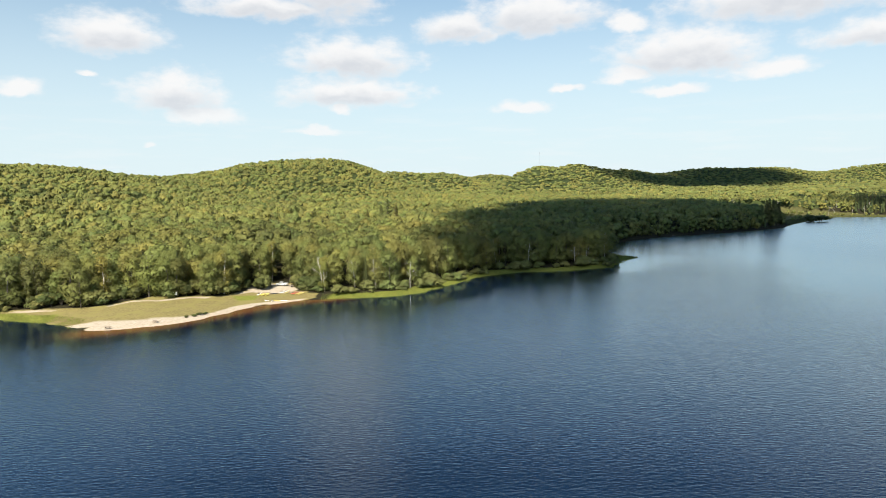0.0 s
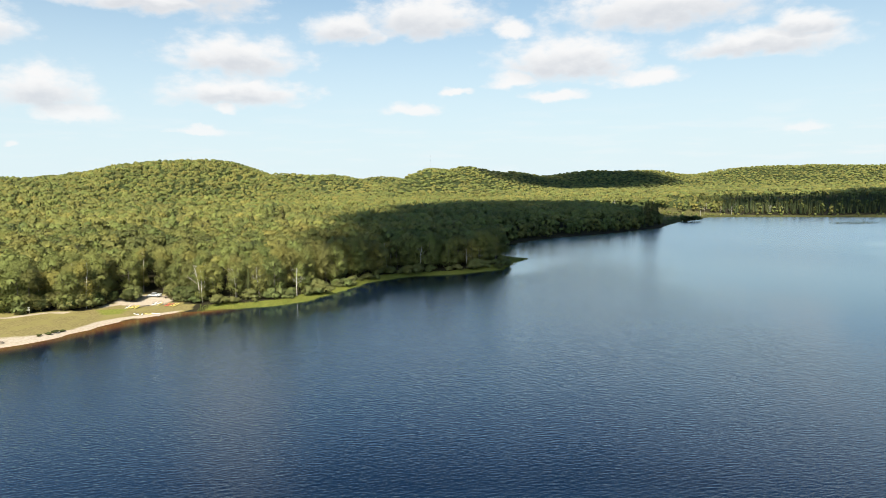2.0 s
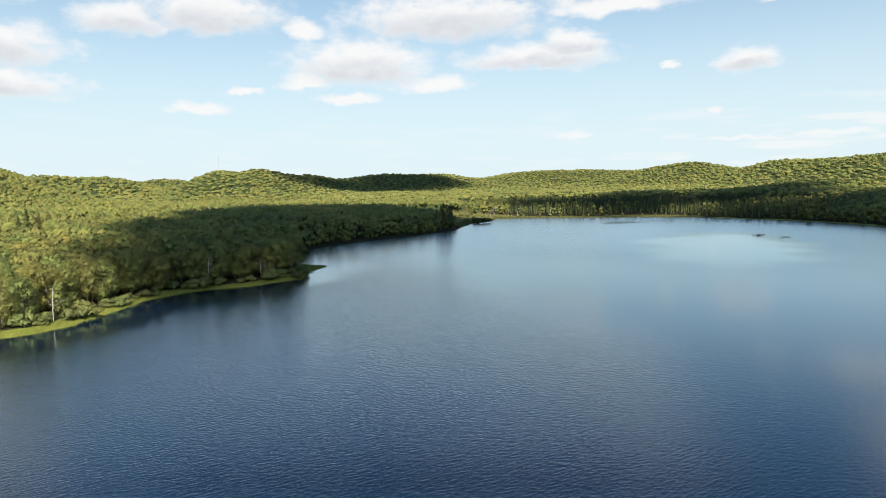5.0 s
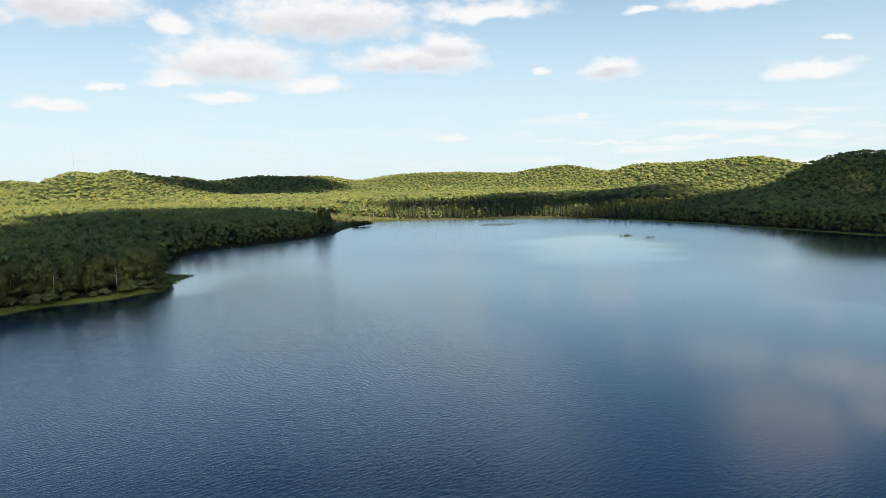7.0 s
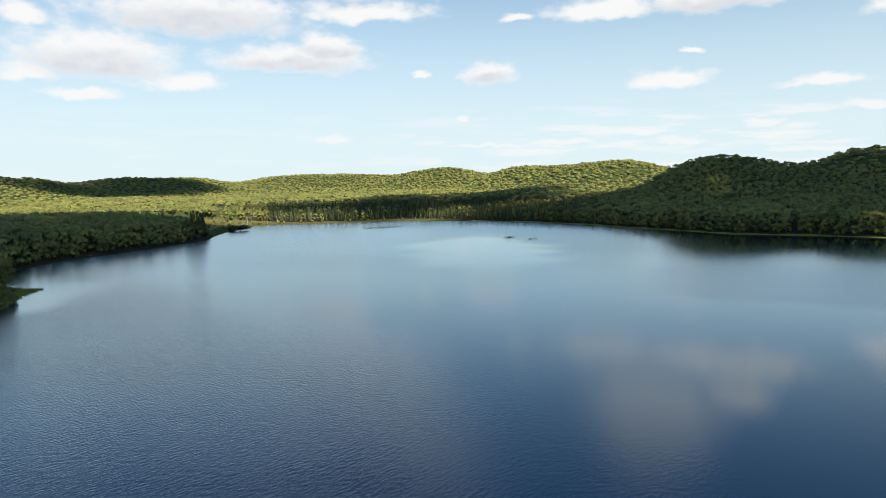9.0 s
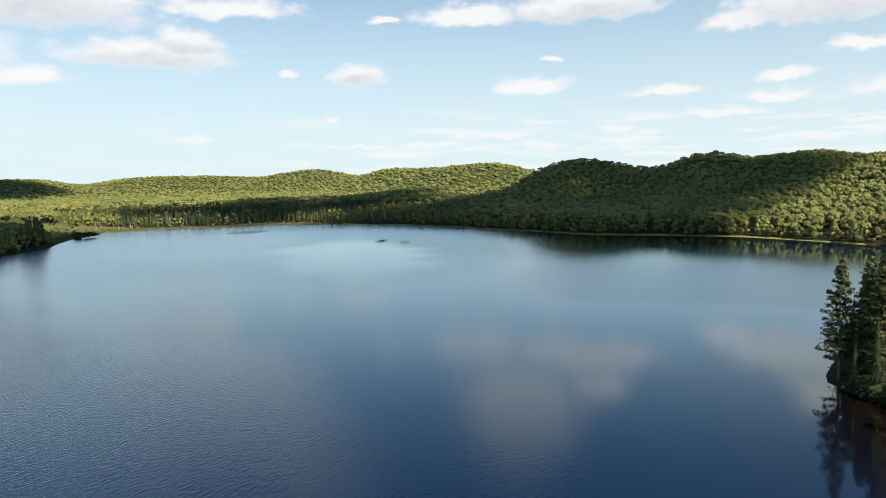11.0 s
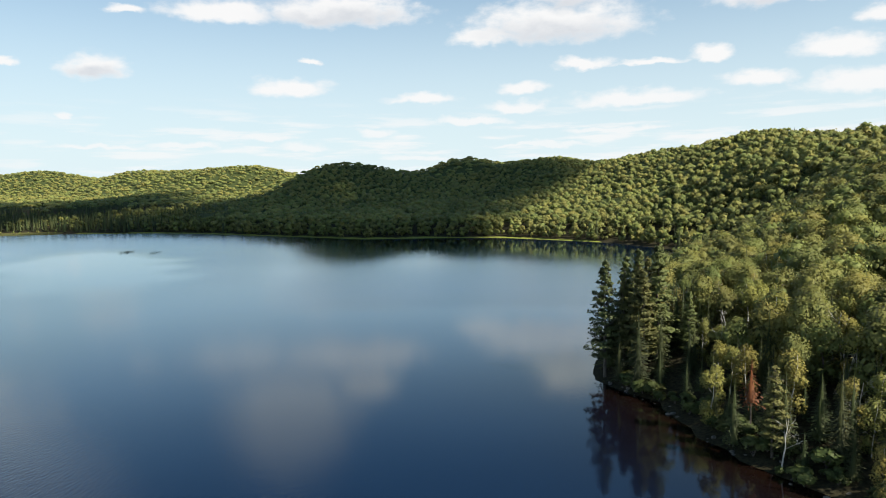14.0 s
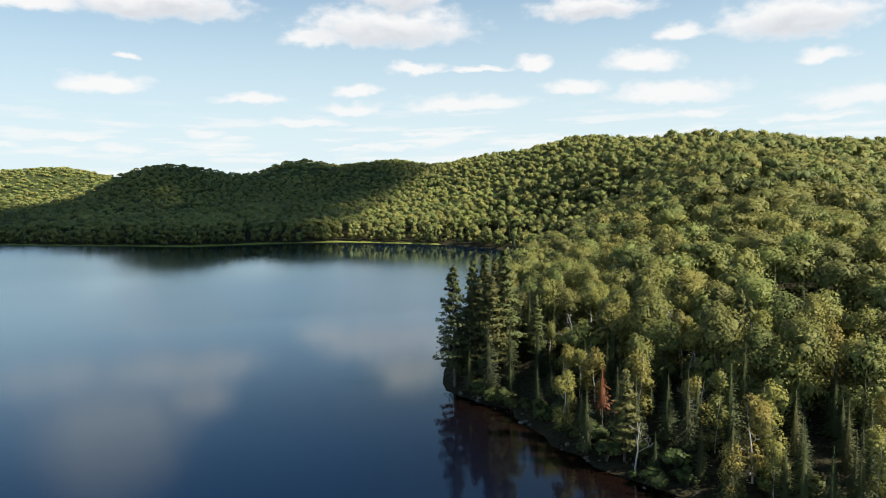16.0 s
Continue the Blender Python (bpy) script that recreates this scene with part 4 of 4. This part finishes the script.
    for px, py, s in ((412, 742, 2.4), (405, 733, 2.2), (400, 740, 2.6), (396, 728, 1.8), (88, 247 + 118, 1.1)):
        stand(ALDERS[rng.integers(3)], px, py, rng.uniform(0, 360), s, s * 1.4, 0.1)
    for px, py, s in ((146, 16.5, 0.62), (144.5, 11, 0.58), (156, 15, 0.66), (152, 9, 0.7)):
        stand(BIRCHES[int(px) % 4], px, py, px * 37 % 360, s)
    # low bushes between the grass and the sand
    for px, py, s in ((-88.5, 238.5, 0.34), (-86.8, 240.2, 0.42), (-90.5, 236.4, 0.3), (-85.4, 242.0, 0.3)):
        stand(ALDERS[rng.integers(3)], px, py, rng.uniform(0, 360), s, s * 1.7, 0.05)
    # dead standing trees
    for k, (px, py, s, turn) in enumerate(((-29, 288.5, 1.2, 20), (-14.5, 293, 1.1, 80), (-52, 289, 1.3, 140), (45, 361, 1.2, 200), (71, 366, 1.0, 250), (78, 371, 0.9, 30), (-38, 288, 1.2, 200),
                                           (156, 28, 0.9, 110), (163, 15, 0.8, 10), (166, 16, 0.6, 70), (172, 14, 0.9, 200), (181, 12, 1.25, 300), (171, 2, 1.2, 160), (150, 12, 0.7, 90), (196, 30, 1.2, 45))):
        stand(SNAGS[k % 4], px, py, turn, s)
    stand(RUSTY, 166, 31, 0, 1.15)
    # tall pines at the end of the western cape
    for px, py, s in ((309, 648, 0.85), (316, 652, 0.95), (322, 659, 0.9), (328, 667, 0.82), (302, 645, 0.75), (318, 664, 0.95), (333, 674, 0.7), (312, 657, 0.9)):
        stand(PINES[int(px) % 3], px, py, px * 7 % 360, s)
    for px, py, s in ((-42, 522, 1.0), (-47, 526, 0.85), (-36, 528, 0.9), (-60, 545, 0.7)):
        stand(PINES[int(-px) % 3], px, py, -px * 7 % 360, s)
    # snags on the marsh
    for _ in range(26):
        px, py = rng.uniform(400, 640), rng.uniform(800, 960)
        if shore_distance(np.array([px]), np.array([py]))[0] > 8:
            stand(SNAGS[rng.integers(4)], px, py, rng.uniform(0, 360), rng.uniform(0.7, 1.3))


build_front_belts()


# ---- things at the bathing place ----
def box(bm, x0, x1, y0, y1, z0, z1, soft=0.0):
    m = Matrix.Translation(((x0 + x1) / 2, (y0 + y1) / 2, (z0 + z1) / 2)) @ Matrix.Diagonal((x1 - x0, y1 - y0, z1 - z0, 1))
    made = bmesh.ops.create_cube(bm, size=1.0, matrix=m)
    if soft:
        edges = list({e for v in made["verts"] for e in v.link_edges})
        bmesh.ops.bevel(bm, geom=edges, offset=soft, segments=2, affect="EDGES")


def bm_mesh(name, bm, mat, smooth_faces=False):
    me = bpy.data.meshes.new(name)
    bm.to_mesh(me)
    bm.free()
    me.materials.append(mat)
    if smooth_faces:
        me.polygons.foreach_set("use_smooth", np.ones(len(me.polygons), bool))
    return me


def disc(bm, radius, depth, x, y, z, sides=18):
    m = Matrix.Translation((x, y, z)) @ Matrix.Rotation(math.pi / 2, 4, "X")
    bmesh.ops.create_cone(bm, cap_ends=True, segments=sides, radius1=radius, radius2=radius, depth=depth, matrix=m)


WHITE_PAINT = plain_material("white_paint", (0.74, 0.74, 0.72), (0.82, 0.82, 0.80), 6.0, 0.6)
OLD_TIMBER = plain_material("weathered_timber", (0.16, 0.12, 0.085), (0.30, 0.24, 0.18), 8.0, 0.85, 0.004)
YELLOW_SHELL = plain_material("yellow_plastic", (0.66, 0.55, 0.14), (0.74, 0.62, 0.18), 3.0, 0.35)
WHITE_SHELL = plain_material("white_plastic", (0.76, 0.77, 0.76), (0.84, 0.84, 0.82), 3.0, 0.35)
RED_SHELL = plain_material("red_plastic", (0.46, 0.10, 0.06), (0.56, 0.14, 0.08), 3.0, 0.35)
DARK_SHELL = plain_material("dark_plastic", (0.015, 0.016, 0.018), (0.035, 0.035, 0.035), 3.0, 0.4)
CAR_PAINT = plain_material("silver_car_paint", (0.60, 0.62, 0.64), (0.68, 0.70, 0.71), 2.0, 0.28, 0.0, 0.35)
TYRE = plain_material("tyre_rubber", (0.012, 0.012, 0.012), (0.03, 0.03, 0.03), 9.0, 0.85)
STEEL = plain_material("dull_steel", (0.30, 0.31, 0.32), (0.42, 0.43, 0.44), 9.0, 0.4, 0.0, 0.9)
STONE = plain_material("lake_stone", (0.05, 0.046, 0.04), (0.15, 0.135, 0.115), 2.5, 0.9, 0.02)
LAMP_GLASS = plain_material("lamp_glass", (0.70, 0.70, 0.68), (0.8, 0.8, 0.78), 9.0, 0.15)
TAIL_GLASS = plain_material("tail_lamp_glass", (0.40, 0.02, 0.02), (0.5, 0.03, 0.03), 9.0, 0.2)


def dark_glass():
    m, nt, sh = material("tinted_glass")
    sh.inputs["Base Color"].default_value = (0.02, 0.025, 0.03, 1)
    sh.inputs["Roughness"].default_value = 0.06
    return m


TINTED = dark_glass()


def level(x, y):
    d = float(shore_distance(np.array([x]), np.array([y]))[0])
    z = float(ground_height(np.array([x]), np.array([y]))[0])
    return max(0.0, min(z, 0.075 * d + 0.02) if clearing(np.array([x]), np.array([y]))[0] > 0 else z)


def build_sign():
    root = thing("sign_board", "white notice board on two timber posts by the trees", "sign")
    for x in (-0.75, 0.75):
        bm = bmesh.new()
        box(bm, x - 0.06, x + 0.06, -0.06, 0.06, 0, 2.5, 0.01)
        part("post", bm_mesh("post", bm, OLD_TIMBER), root)
    bm = bmesh.new()
    box(bm, -0.95, 0.95, -0.10, -0.065, 1.25, 2.5, 0.008)
    part("panel", bm_mesh("panel", bm, WHITE_PAINT), root, "white painted panel")
    bm = bmesh.new()
    box(bm, -1.05, 1.05, -0.22, 0.16, 2.5, 2.58, 0.01)
    part("roof_board", bm_mesh("roof_board", bm, OLD_TIMBER), root)
    root.matrix_basis = pose(-106.0, 267.0, level(-106, 267) - 0.03, 0, 0, -18)


def build_table():
    root = thing("picnic_table", "weathered wooden picnic table on the sand", "table", "picnic tables on the beach")
    for k in range(5):
        bm = bmesh.new()
        box(bm, -0.95, 0.95, -0.37 + 0.15 * k, -0.235 + 0.15 * k, 0.72, 0.76, 0.006)
        part("top_board", bm_mesh("top_board", bm, OLD_TIMBER), root)
    for y in (-0.78, 0.62):
        bm = bmesh.new()
        box(bm, -0.95, 0.95, y, y + 0.26, 0.43, 0.47, 0.006)
        part("bench_board", bm_mesh("bench_board", bm, OLD_TIMBER), root)
    for x in (-0.65, 0.65):
        bm = bmesh.new()
        box(bm, x - 0.04, x + 0.04, -0.75, 0.85, 0.36, 0.43, 0.006)
        part("bench_beam", bm_mesh("bench_beam", bm, OLD_TIMBER), root)
        for s in (-1, 1):
            bm = bmesh.new()
            box(bm, x - 0.05, x + 0.01, -0.04, 0.04, 0, 0.86, 0.006)
            bmesh.ops.transform(bm, matrix=Matrix.Translation((0, s * 0.60, 0)) @ Matrix.Rotation(s * 0.52, 4, "X"), verts=bm.verts)
            part("leg", bm_mesh("leg", bm, OLD_TIMBER), root)
    root.matrix_basis = pose(-109.9, 219.6, level(-109.9, 219.6), 0, 0, 12)
    copy_thing(root, pose(-97.8, 228.0, level(-97.8, 228.0), 0, 0, -35))


def hull_mesh(mat, long=3.2, wide=0.74, high=0.34):
    """A kayak shell: pointed ends, round belly, flat closed deck."""
    s = Shape()
    n, ring = 13, []
    for i in range(n):
        t = -1 + 2 * i / (n - 1)
        w = wide / 2 * max(0.03, (1 - abs(t) ** 2.2) ** 0.8)
        keel, deck = 0.10 * abs(t) ** 3, high * (0.72 + 0.28 * abs(t) ** 2.5)
        ring += [(t * long / 2, 0, keel), (t * long / 2, 0.75 * w, keel + 0.25 * (deck - keel)), (t * long / 2, w, 0.75 * deck), (t * long / 2, 0.55 * w, deck + 0.02),
                 (t * long / 2, -0.55 * w, deck + 0.02), (t * long / 2, -w, 0.75 * deck), (t * long / 2, -0.75 * w, keel + 0.25 * (deck - keel))]
    f = []
    for i in range(n - 1):
        for j in range(7):
            a, b = i * 7 + j, i * 7 + (j + 1) % 7
            f += [(a, b, b + 7), (a, b + 7, a + 7)]
    e = (n - 1) * 7
    f += [(0, j + 1, j) for j in range(1, 6)] + [(e, e + j, e + j + 1) for j in range(1, 6)]
    s.add(ring, f)
    return s.mesh("hull", [mat], True)


def build_kayak(colour, mat):
    root = thing("kayak", colour + " plastic kayak drawn up on the shore", "kayak", "boats drawn up on the shore")
    part("hull", hull_mesh(mat), root)
    # a solid dark disc on the deck stands for the cockpit's shaded hollow
    bm = bmesh.new()
    bmesh.ops.create_cone(bm, cap_ends=True, segments=20, radius1=0.26, radius2=0.24, depth=0.05, matrix=Matrix.Translation((-0.1, 0, 0.275)) @ Matrix.Diagonal((1.6, 0.9, 1, 1)))
    part("cockpit", bm_mesh("cockpit", bm, DARK_SHELL), root, "dark disc drawn for the shaded cockpit opening")
    bm = bmesh.new()
    box(bm, -0.45, -0.38, -0.18, 0.18, 0.28, 0.48, 0.02)
    part("backrest", bm_mesh("backrest", bm, DARK_SHELL), root)
    return root


def build_kayaks():
    kinds = {"white": build_kayak("white", WHITE_SHELL), "yellow": build_kayak("yellow", YELLOW_SHELL), "red": build_kayak("red", RED_SHELL), "black": build_kayak("black", DARK_SHELL)}
    done = set()
    leaning = (("white", -75.9, 278.6, 97), ("yellow", -74.7, 278.3, 99), ("yellow", -73.6, 278.2, 96), ("yellow", -72.5, 278.0, 101), ("white", -67.6, 283.5, 98),
               ("white", -66.5, 283.3, 95), ("yellow", -65.4, 283.0, 100), ("red", -62.6, 281.9, 96), ("red", -61.5, 281.7, 102), ("yellow", -60.4, 281.5, 98), ("yellow", -59.3, 281.2, 95))
    lying = (("black", -70.6, 281.4, 15), ("white", -70.4, 268.6, 140), ("white", -68.3, 268.2, 100), ("yellow", -66.4, 268.9, 150), ("white", -64.0, 269.6, 165))
    spots = [(c, pose(x, y, level(x, y) + 0.40, 0, 0, turn - 62 + 26 * math.sin(9 * x)) @ pose(0, 0, 0, 0, -15, 0)) for c, x, y, turn in leaning]
    spots += [(c, pose(x, y, level(x, y) - 0.02, 0, 0, turn)) for c, x, y, turn in lying]
    for c, m in spots:
        if c in done:
            copy_thing(kinds[c], m)
        else:
            kinds[c].matrix_basis = m
            done.add(c)


def build_rack(x, y, long, turn):
    """The timber rail that the upright boats lean on."""
    root = thing("boat_rack", "plain timber rack holding leaning kayaks", "rack", "boat racks on the shore")
    for k in (-1, 0, 1):
        bm = bmesh.new()
        box(bm, k * long / 2 - 0.06, k * long / 2 + 0.06, -0.06, 0.06, -0.1, 1.2, 0.01)
        part("post", bm_mesh("post", bm, OLD_TIMBER), root)
    for z in (1.02, 0.5):
        bm = bmesh.new()
        box(bm, -long / 2 - 0.2, long / 2 + 0.2, -0.12, -0.062, z, z + 0.12, 0.01)
        part("rail", bm_mesh("rail", bm, OLD_TIMBER), root)
    root.matrix_basis = pose(x, y, level(x, y), 0, 0, turn)


build_rack(-74.2, 279.0, 5.0, -9)
build_rack(-66.5, 284.0, 4.0, -12)
build_rack(-61.0, 282.3, 5.0, -11)


def build_car():
    root = thing("car", "silver pickup truck parked on the gravel", "car")
    bm = bmesh.new()
    box(bm, -2.65, 2.65, -0.95, 0.95, 0.42, 1.02, 0.12)
    box(bm, -2.60, -0.75, -0.93, -0.82, 0.95, 1.30, 0.03)
    box(bm, -2.60, -0.75, 0.82, 0.93, 0.95, 1.30, 0.03)
    box(bm, -2.64, -2.55, -0.93, 0.93, 0.95, 1.30, 0.03)
    part("body", bm_mesh("body", bm, CAR_PAINT, True), root)
    bm = bmesh.new()
    box(bm, -0.75, 1.25, -0.90, 0.90, 1.0, 1.82, 0.10)
    for v in bm.verts:
        if v.co.z > 1.5:
            v.co.y *= 0.84
            v.co.x = v.co.x * 0.80 + 0.02
    part("cab", bm_mesh("cab", bm, CAR_PAINT, True), root)
    for name, x0, x1, y0, y1 in (("side_window", -0.55, 1.0, -0.905, -0.86), ("side_window", -0.55, 1.0, 0.86, 0.905), ("windscreen", 1.08, 1.24, -0.74, 0.74), ("rear_window", -0.74, -0.62, -0.70, 0.70)):
        bm = bmesh.new()
        box(bm, x0, x1, y0, y1, 1.20, 1.62, 0.02)
        part(name, bm_mesh(name, bm, TINTED), root)
    bm = bmesh.new()
    box(bm, 1.3, 2.62, -0.88, 0.88, 0.95, 1.12, 0.08)
    part("bonnet", bm_mesh("bonnet", bm, CAR_PAINT, True), root)
    for x in (-1.65, 1.75):
        for y in (-0.88, 0.88):
            bm = bmesh.new()
            disc(bm, 0.38, 0.26, x, y, 0.38)
            wheel = part("wheel", bm_mesh("wheel", bm, TYRE), root)
            bm = bmesh.new()
            disc(bm, 0.22, 0.28, x, y, 0.38)
            part("rim", bm_mesh("rim", bm, STEEL), wheel)
    for y in (-0.72, 0.72):
        bm = bmesh.new()
        box(bm, 2.60, 2.67, y - 0.18, y + 0.18, 0.76, 0.94, 0.02)
        part("headlight", bm_mesh("headlight", bm, LAMP_GLASS), root)
        bm = bmesh.new()
        box(bm, -2.67, -2.62, y - 0.10, y + 0.10, 0.75, 1.05, 0.02)
        part("tail_light", bm_mesh("tail_light", bm, TAIL_GLASS), root)
    root.matrix_basis = pose(-71.0, 297.5, level(-71, 297.5), 0, 0, 168)


def build_trailer():
    root = thing("boat_trailer", "low dark flat trailer parked behind the truck", "trailer")
    bm = bmesh.new()
    box(bm, -1.5, 1.5, -0.8, 0.8, 0.50, 0.60, 0.02)
    part("deck", bm_mesh("deck", bm, OLD_TIMBER), root)
    bm = bmesh.new()
    box(bm, 1.5, 2.8, -0.05, 0.05, 0.46, 0.54, 0.01)
    part("drawbar", bm_mesh("drawbar", bm, STEEL), root)
    bm = bmesh.new()
    box(bm, 2.55, 2.63, -0.04, 0.04, 0, 0.5, 0.01)
    part("stand", bm_mesh("stand", bm, STEEL), root)
    for y in (-0.9, 0.9):
        bm = bmesh.new()
        disc(bm, 0.30, 0.18, -0.2, y, 0.30)
        part("wheel", bm_mesh("wheel", bm, TYRE), root)
        bm = bmesh.new()
        box(bm, -0.6, 0.2, y - 0.11, y + 0.11, 0.62, 0.66, 0.01)
        part("mudguard", bm_mesh("mudguard", bm, STEEL), root)
    root.matrix_basis = pose(-65.8, 295.2, level(-65.8, 295.2), 0, 0, 150)


def build_rocks():
    rng = np.random.default_rng(41)
    kinds = []
    for k in range(5):
        bm = bmesh.new()
        bmesh.ops.create_icosphere(bm, subdivisions=2, radius=0.5)
        for v in bm.verts:
            v.co += noise.noise_vector(v.co * 1.8 + Vector((k * 7, 0, 0))) * 0.22
            v.co.z *= 0.62
        kinds.append(bm_mesh("boulder", bm, STONE))
    line = np.array([(206.5, 58.2), (196, 51.3), (191, 45.3), (176, 40.3), (168, 37.2), (161, 33.2), (151, 25.2), (139, 9)], float)
    spots = []
    for a, b in zip(line[:-1], line[1:]):
        n = max(2, int(np.hypot(*(b - a)) / 1.7))
        spots += [(*(a + (b - a) * rng.uniform() + rng.normal(size=2) * 1.0), 0.3 + 1.1 * rng.uniform() ** 2) for _ in range(n)]
    spots += [(192, 567, 1.8), (230, 586, 1.5), (168, 549, 1.4), (262, 601, 1.3), (205, 573.5, 1.1)]
    for k, (x, y, s) in enumerate(spots):
        ob = new("boulder", kinds[k % 5])
        ob.matrix_basis = pose(x, y, max(level(x, y), 0) - 0.02 * s, rng.uniform(-12, 12), rng.uniform(-12, 12), rng.uniform(0, 360)) @ Matrix.Diagonal((s, s * rng.uniform(0.7, 1.1), s, 1))
        tagged(ob, "pale grey boulder at the wooded waterline", "rock", "boulders along the waterline")


REED = leaf_material("reeds", (0.10, 0.125, 0.025), (0.18, 0.205, 0.04), (0.26, 0.27, 0.06))
MARSH_REED = leaf_material("marsh_reeds", (0.06, 0.07, 0.025), (0.11, 0.12, 0.04), (0.20, 0.19, 0.06))
DARK_REED = leaf_material("dark_reeds", (0.02, 0.03, 0.015), (0.035, 0.05, 0.02), (0.06, 0.07, 0.03))


def blades(name, places, tall, wide, mat, label, seed):
    """Upright blades, each a narrow bent triangle pair."""
    rng = np.random.default_rng(seed)
    n = len(places)
    a, h = rng.uniform(0, 6.28, n), tall * rng.uniform(0.6, 1.3, n)
    side = np.stack([np.cos(a), np.sin(a), np.zeros(n)], 1) * wide / 2
    bend = np.stack([rng.normal(size=n) * 0.25, rng.normal(size=n) * 0.25, np.zeros(n)], 1) * h[:, None]
    up = np.stack([np.zeros(n), np.zeros(n), h], 1)
    v = np.stack([places - side, places + side, places + side * 0.7 + up * 0.6 + bend * 0.3, places - side * 0.7 + up * 0.6 + bend * 0.3, places + up + bend], 1).reshape(-1, 3)
    i = np.arange(n)[:, None] * 5
    f = np.concatenate([i + [0, 1, 2], i + [0, 2, 3], i + [3, 2, 4]])
    me = raw_mesh(name, v, f, [mat], None, {"tint": np.repeat(rng.uniform(0, 0.9, n), 5)}, np.tile((0.0, 0.0, 1.0), (n * 5, 1)))
    tagged(new(name, me), label, "reeds", kind="stuff")


def build_reeds():
    rng = np.random.default_rng(51)
    x, y = rng.uniform(-60, 125, 120000), rng.uniform(255, 425, 120000)
    d = shore_distance(x, y)
    ok = (d > -1.6) & (d < 7.0) & (clearing(x, y) < 0.5) & (wobble(x, y, 5.0, 3.0) > -0.75)
    x, y, d = x[ok], y[ok], d[ok]
    blades("sedge", np.stack([x, y, np.maximum(ground_height(x, y, d), 0) - 0.03], 1), 0.62, 0.16, REED, "bright yellow-green sedge fringing the water", 1)
    x, y = rng.uniform(-230, -118, 30000), rng.uniform(212, 262, 30000)
    d = shore_distance(x, y)
    ok = (d > -0.8) & (d < 9.0) & (x < -124) & (wobble(x, y, 6.0, 1.0) > -0.3)
    x, y, d = x[ok], y[ok], d[ok]
    blades("sedge", np.stack([x, y, np.maximum(0.075 * d, 0) - 0.03], 1), 0.4, 0.16, REED, "bright yellow-green sedge fringing the water", 2)
    spots = []
    for cx, cy, rx, ry, n in ((530, 636, 26, 16, 420), (492, 420, 9, 3, 70), (489, 392, 6, 3, 40)):
        r, a = np.sqrt(rng.uniform(0, 1, n)), rng.uniform(0, 6.28, n)
        spots.append(np.stack([cx + rx * r * np.cos(a), cy + ry * r * np.sin(a), np.full(n, -0.1)], 1))
    blades("reeds", np.concatenate(spots), 1.5, 0.22, DARK_REED, "sparse dark reeds standing in the water", 3)
    x, y = rng.uniform(340, 710, 60000), rng.uniform(640, 850, 60000)
    d = shore_distance(x, y)
    ok = (d > -1) & (d < 24) & (marsh_zone(x, y, d) + (d < 0) > 0.5)
    x, y = x[ok], y[ok]
    blades("marsh_grass", np.stack([x, y, np.full(len(x), 0.1)], 1), 1.1, 0.5, MARSH_REED, "tall olive marsh grass at the lake head", 4)


def build_skyline_pines():
    for px, py, s, turn in ((905, -4, 0.62, 10), (880, 30, 0.45, 80), (870, 34, 0.4, 200), (540, -95, 0.5, 0)):
        stand(PINES[turn % 3], px, py, turn, s)


def build_mast():
    """A slim lattice mast on the hill top."""
    root = thing("radio_mast", "thin grey lattice radio mast on a wooded hill", "mast")
    corners = [(0.45 * math.cos(a), 0.45 * math.sin(a)) for a in (0, 2.094, 4.189)]
    for x, y in corners:
        s = Shape()
        tube(s, [(x, y, 0), (x * 0.8, y * 0.8, 30), (x * 0.6, y * 0.6, 58)], [0.05, 0.045, 0.035], 5)
        part("leg", s.mesh("leg", [STEEL]), root)
    for k in range(14):
        z, q = 4.0 * k + 1, 1 - 0.4 * k / 14
        s = Shape()
        for i in range(3):
            a, b = corners[i], corners[(i + 1) % 3]
            tube(s, [(a[0] * q, a[1] * q, z), (b[0] * q, b[1] * q, z + 4)], [0.028, 0.028], 4)
        part("brace", s.mesh("brace", [STEEL]), root)
    root.matrix_basis = pose(232, 1634, float(ground_height(np.array([232.0]), np.array([1634.0]))[0]))


build_mast()
build_sign()
build_table()
build_kayaks()
build_car()
build_trailer()
build_rocks()
build_reeds()
build_skyline_pines()
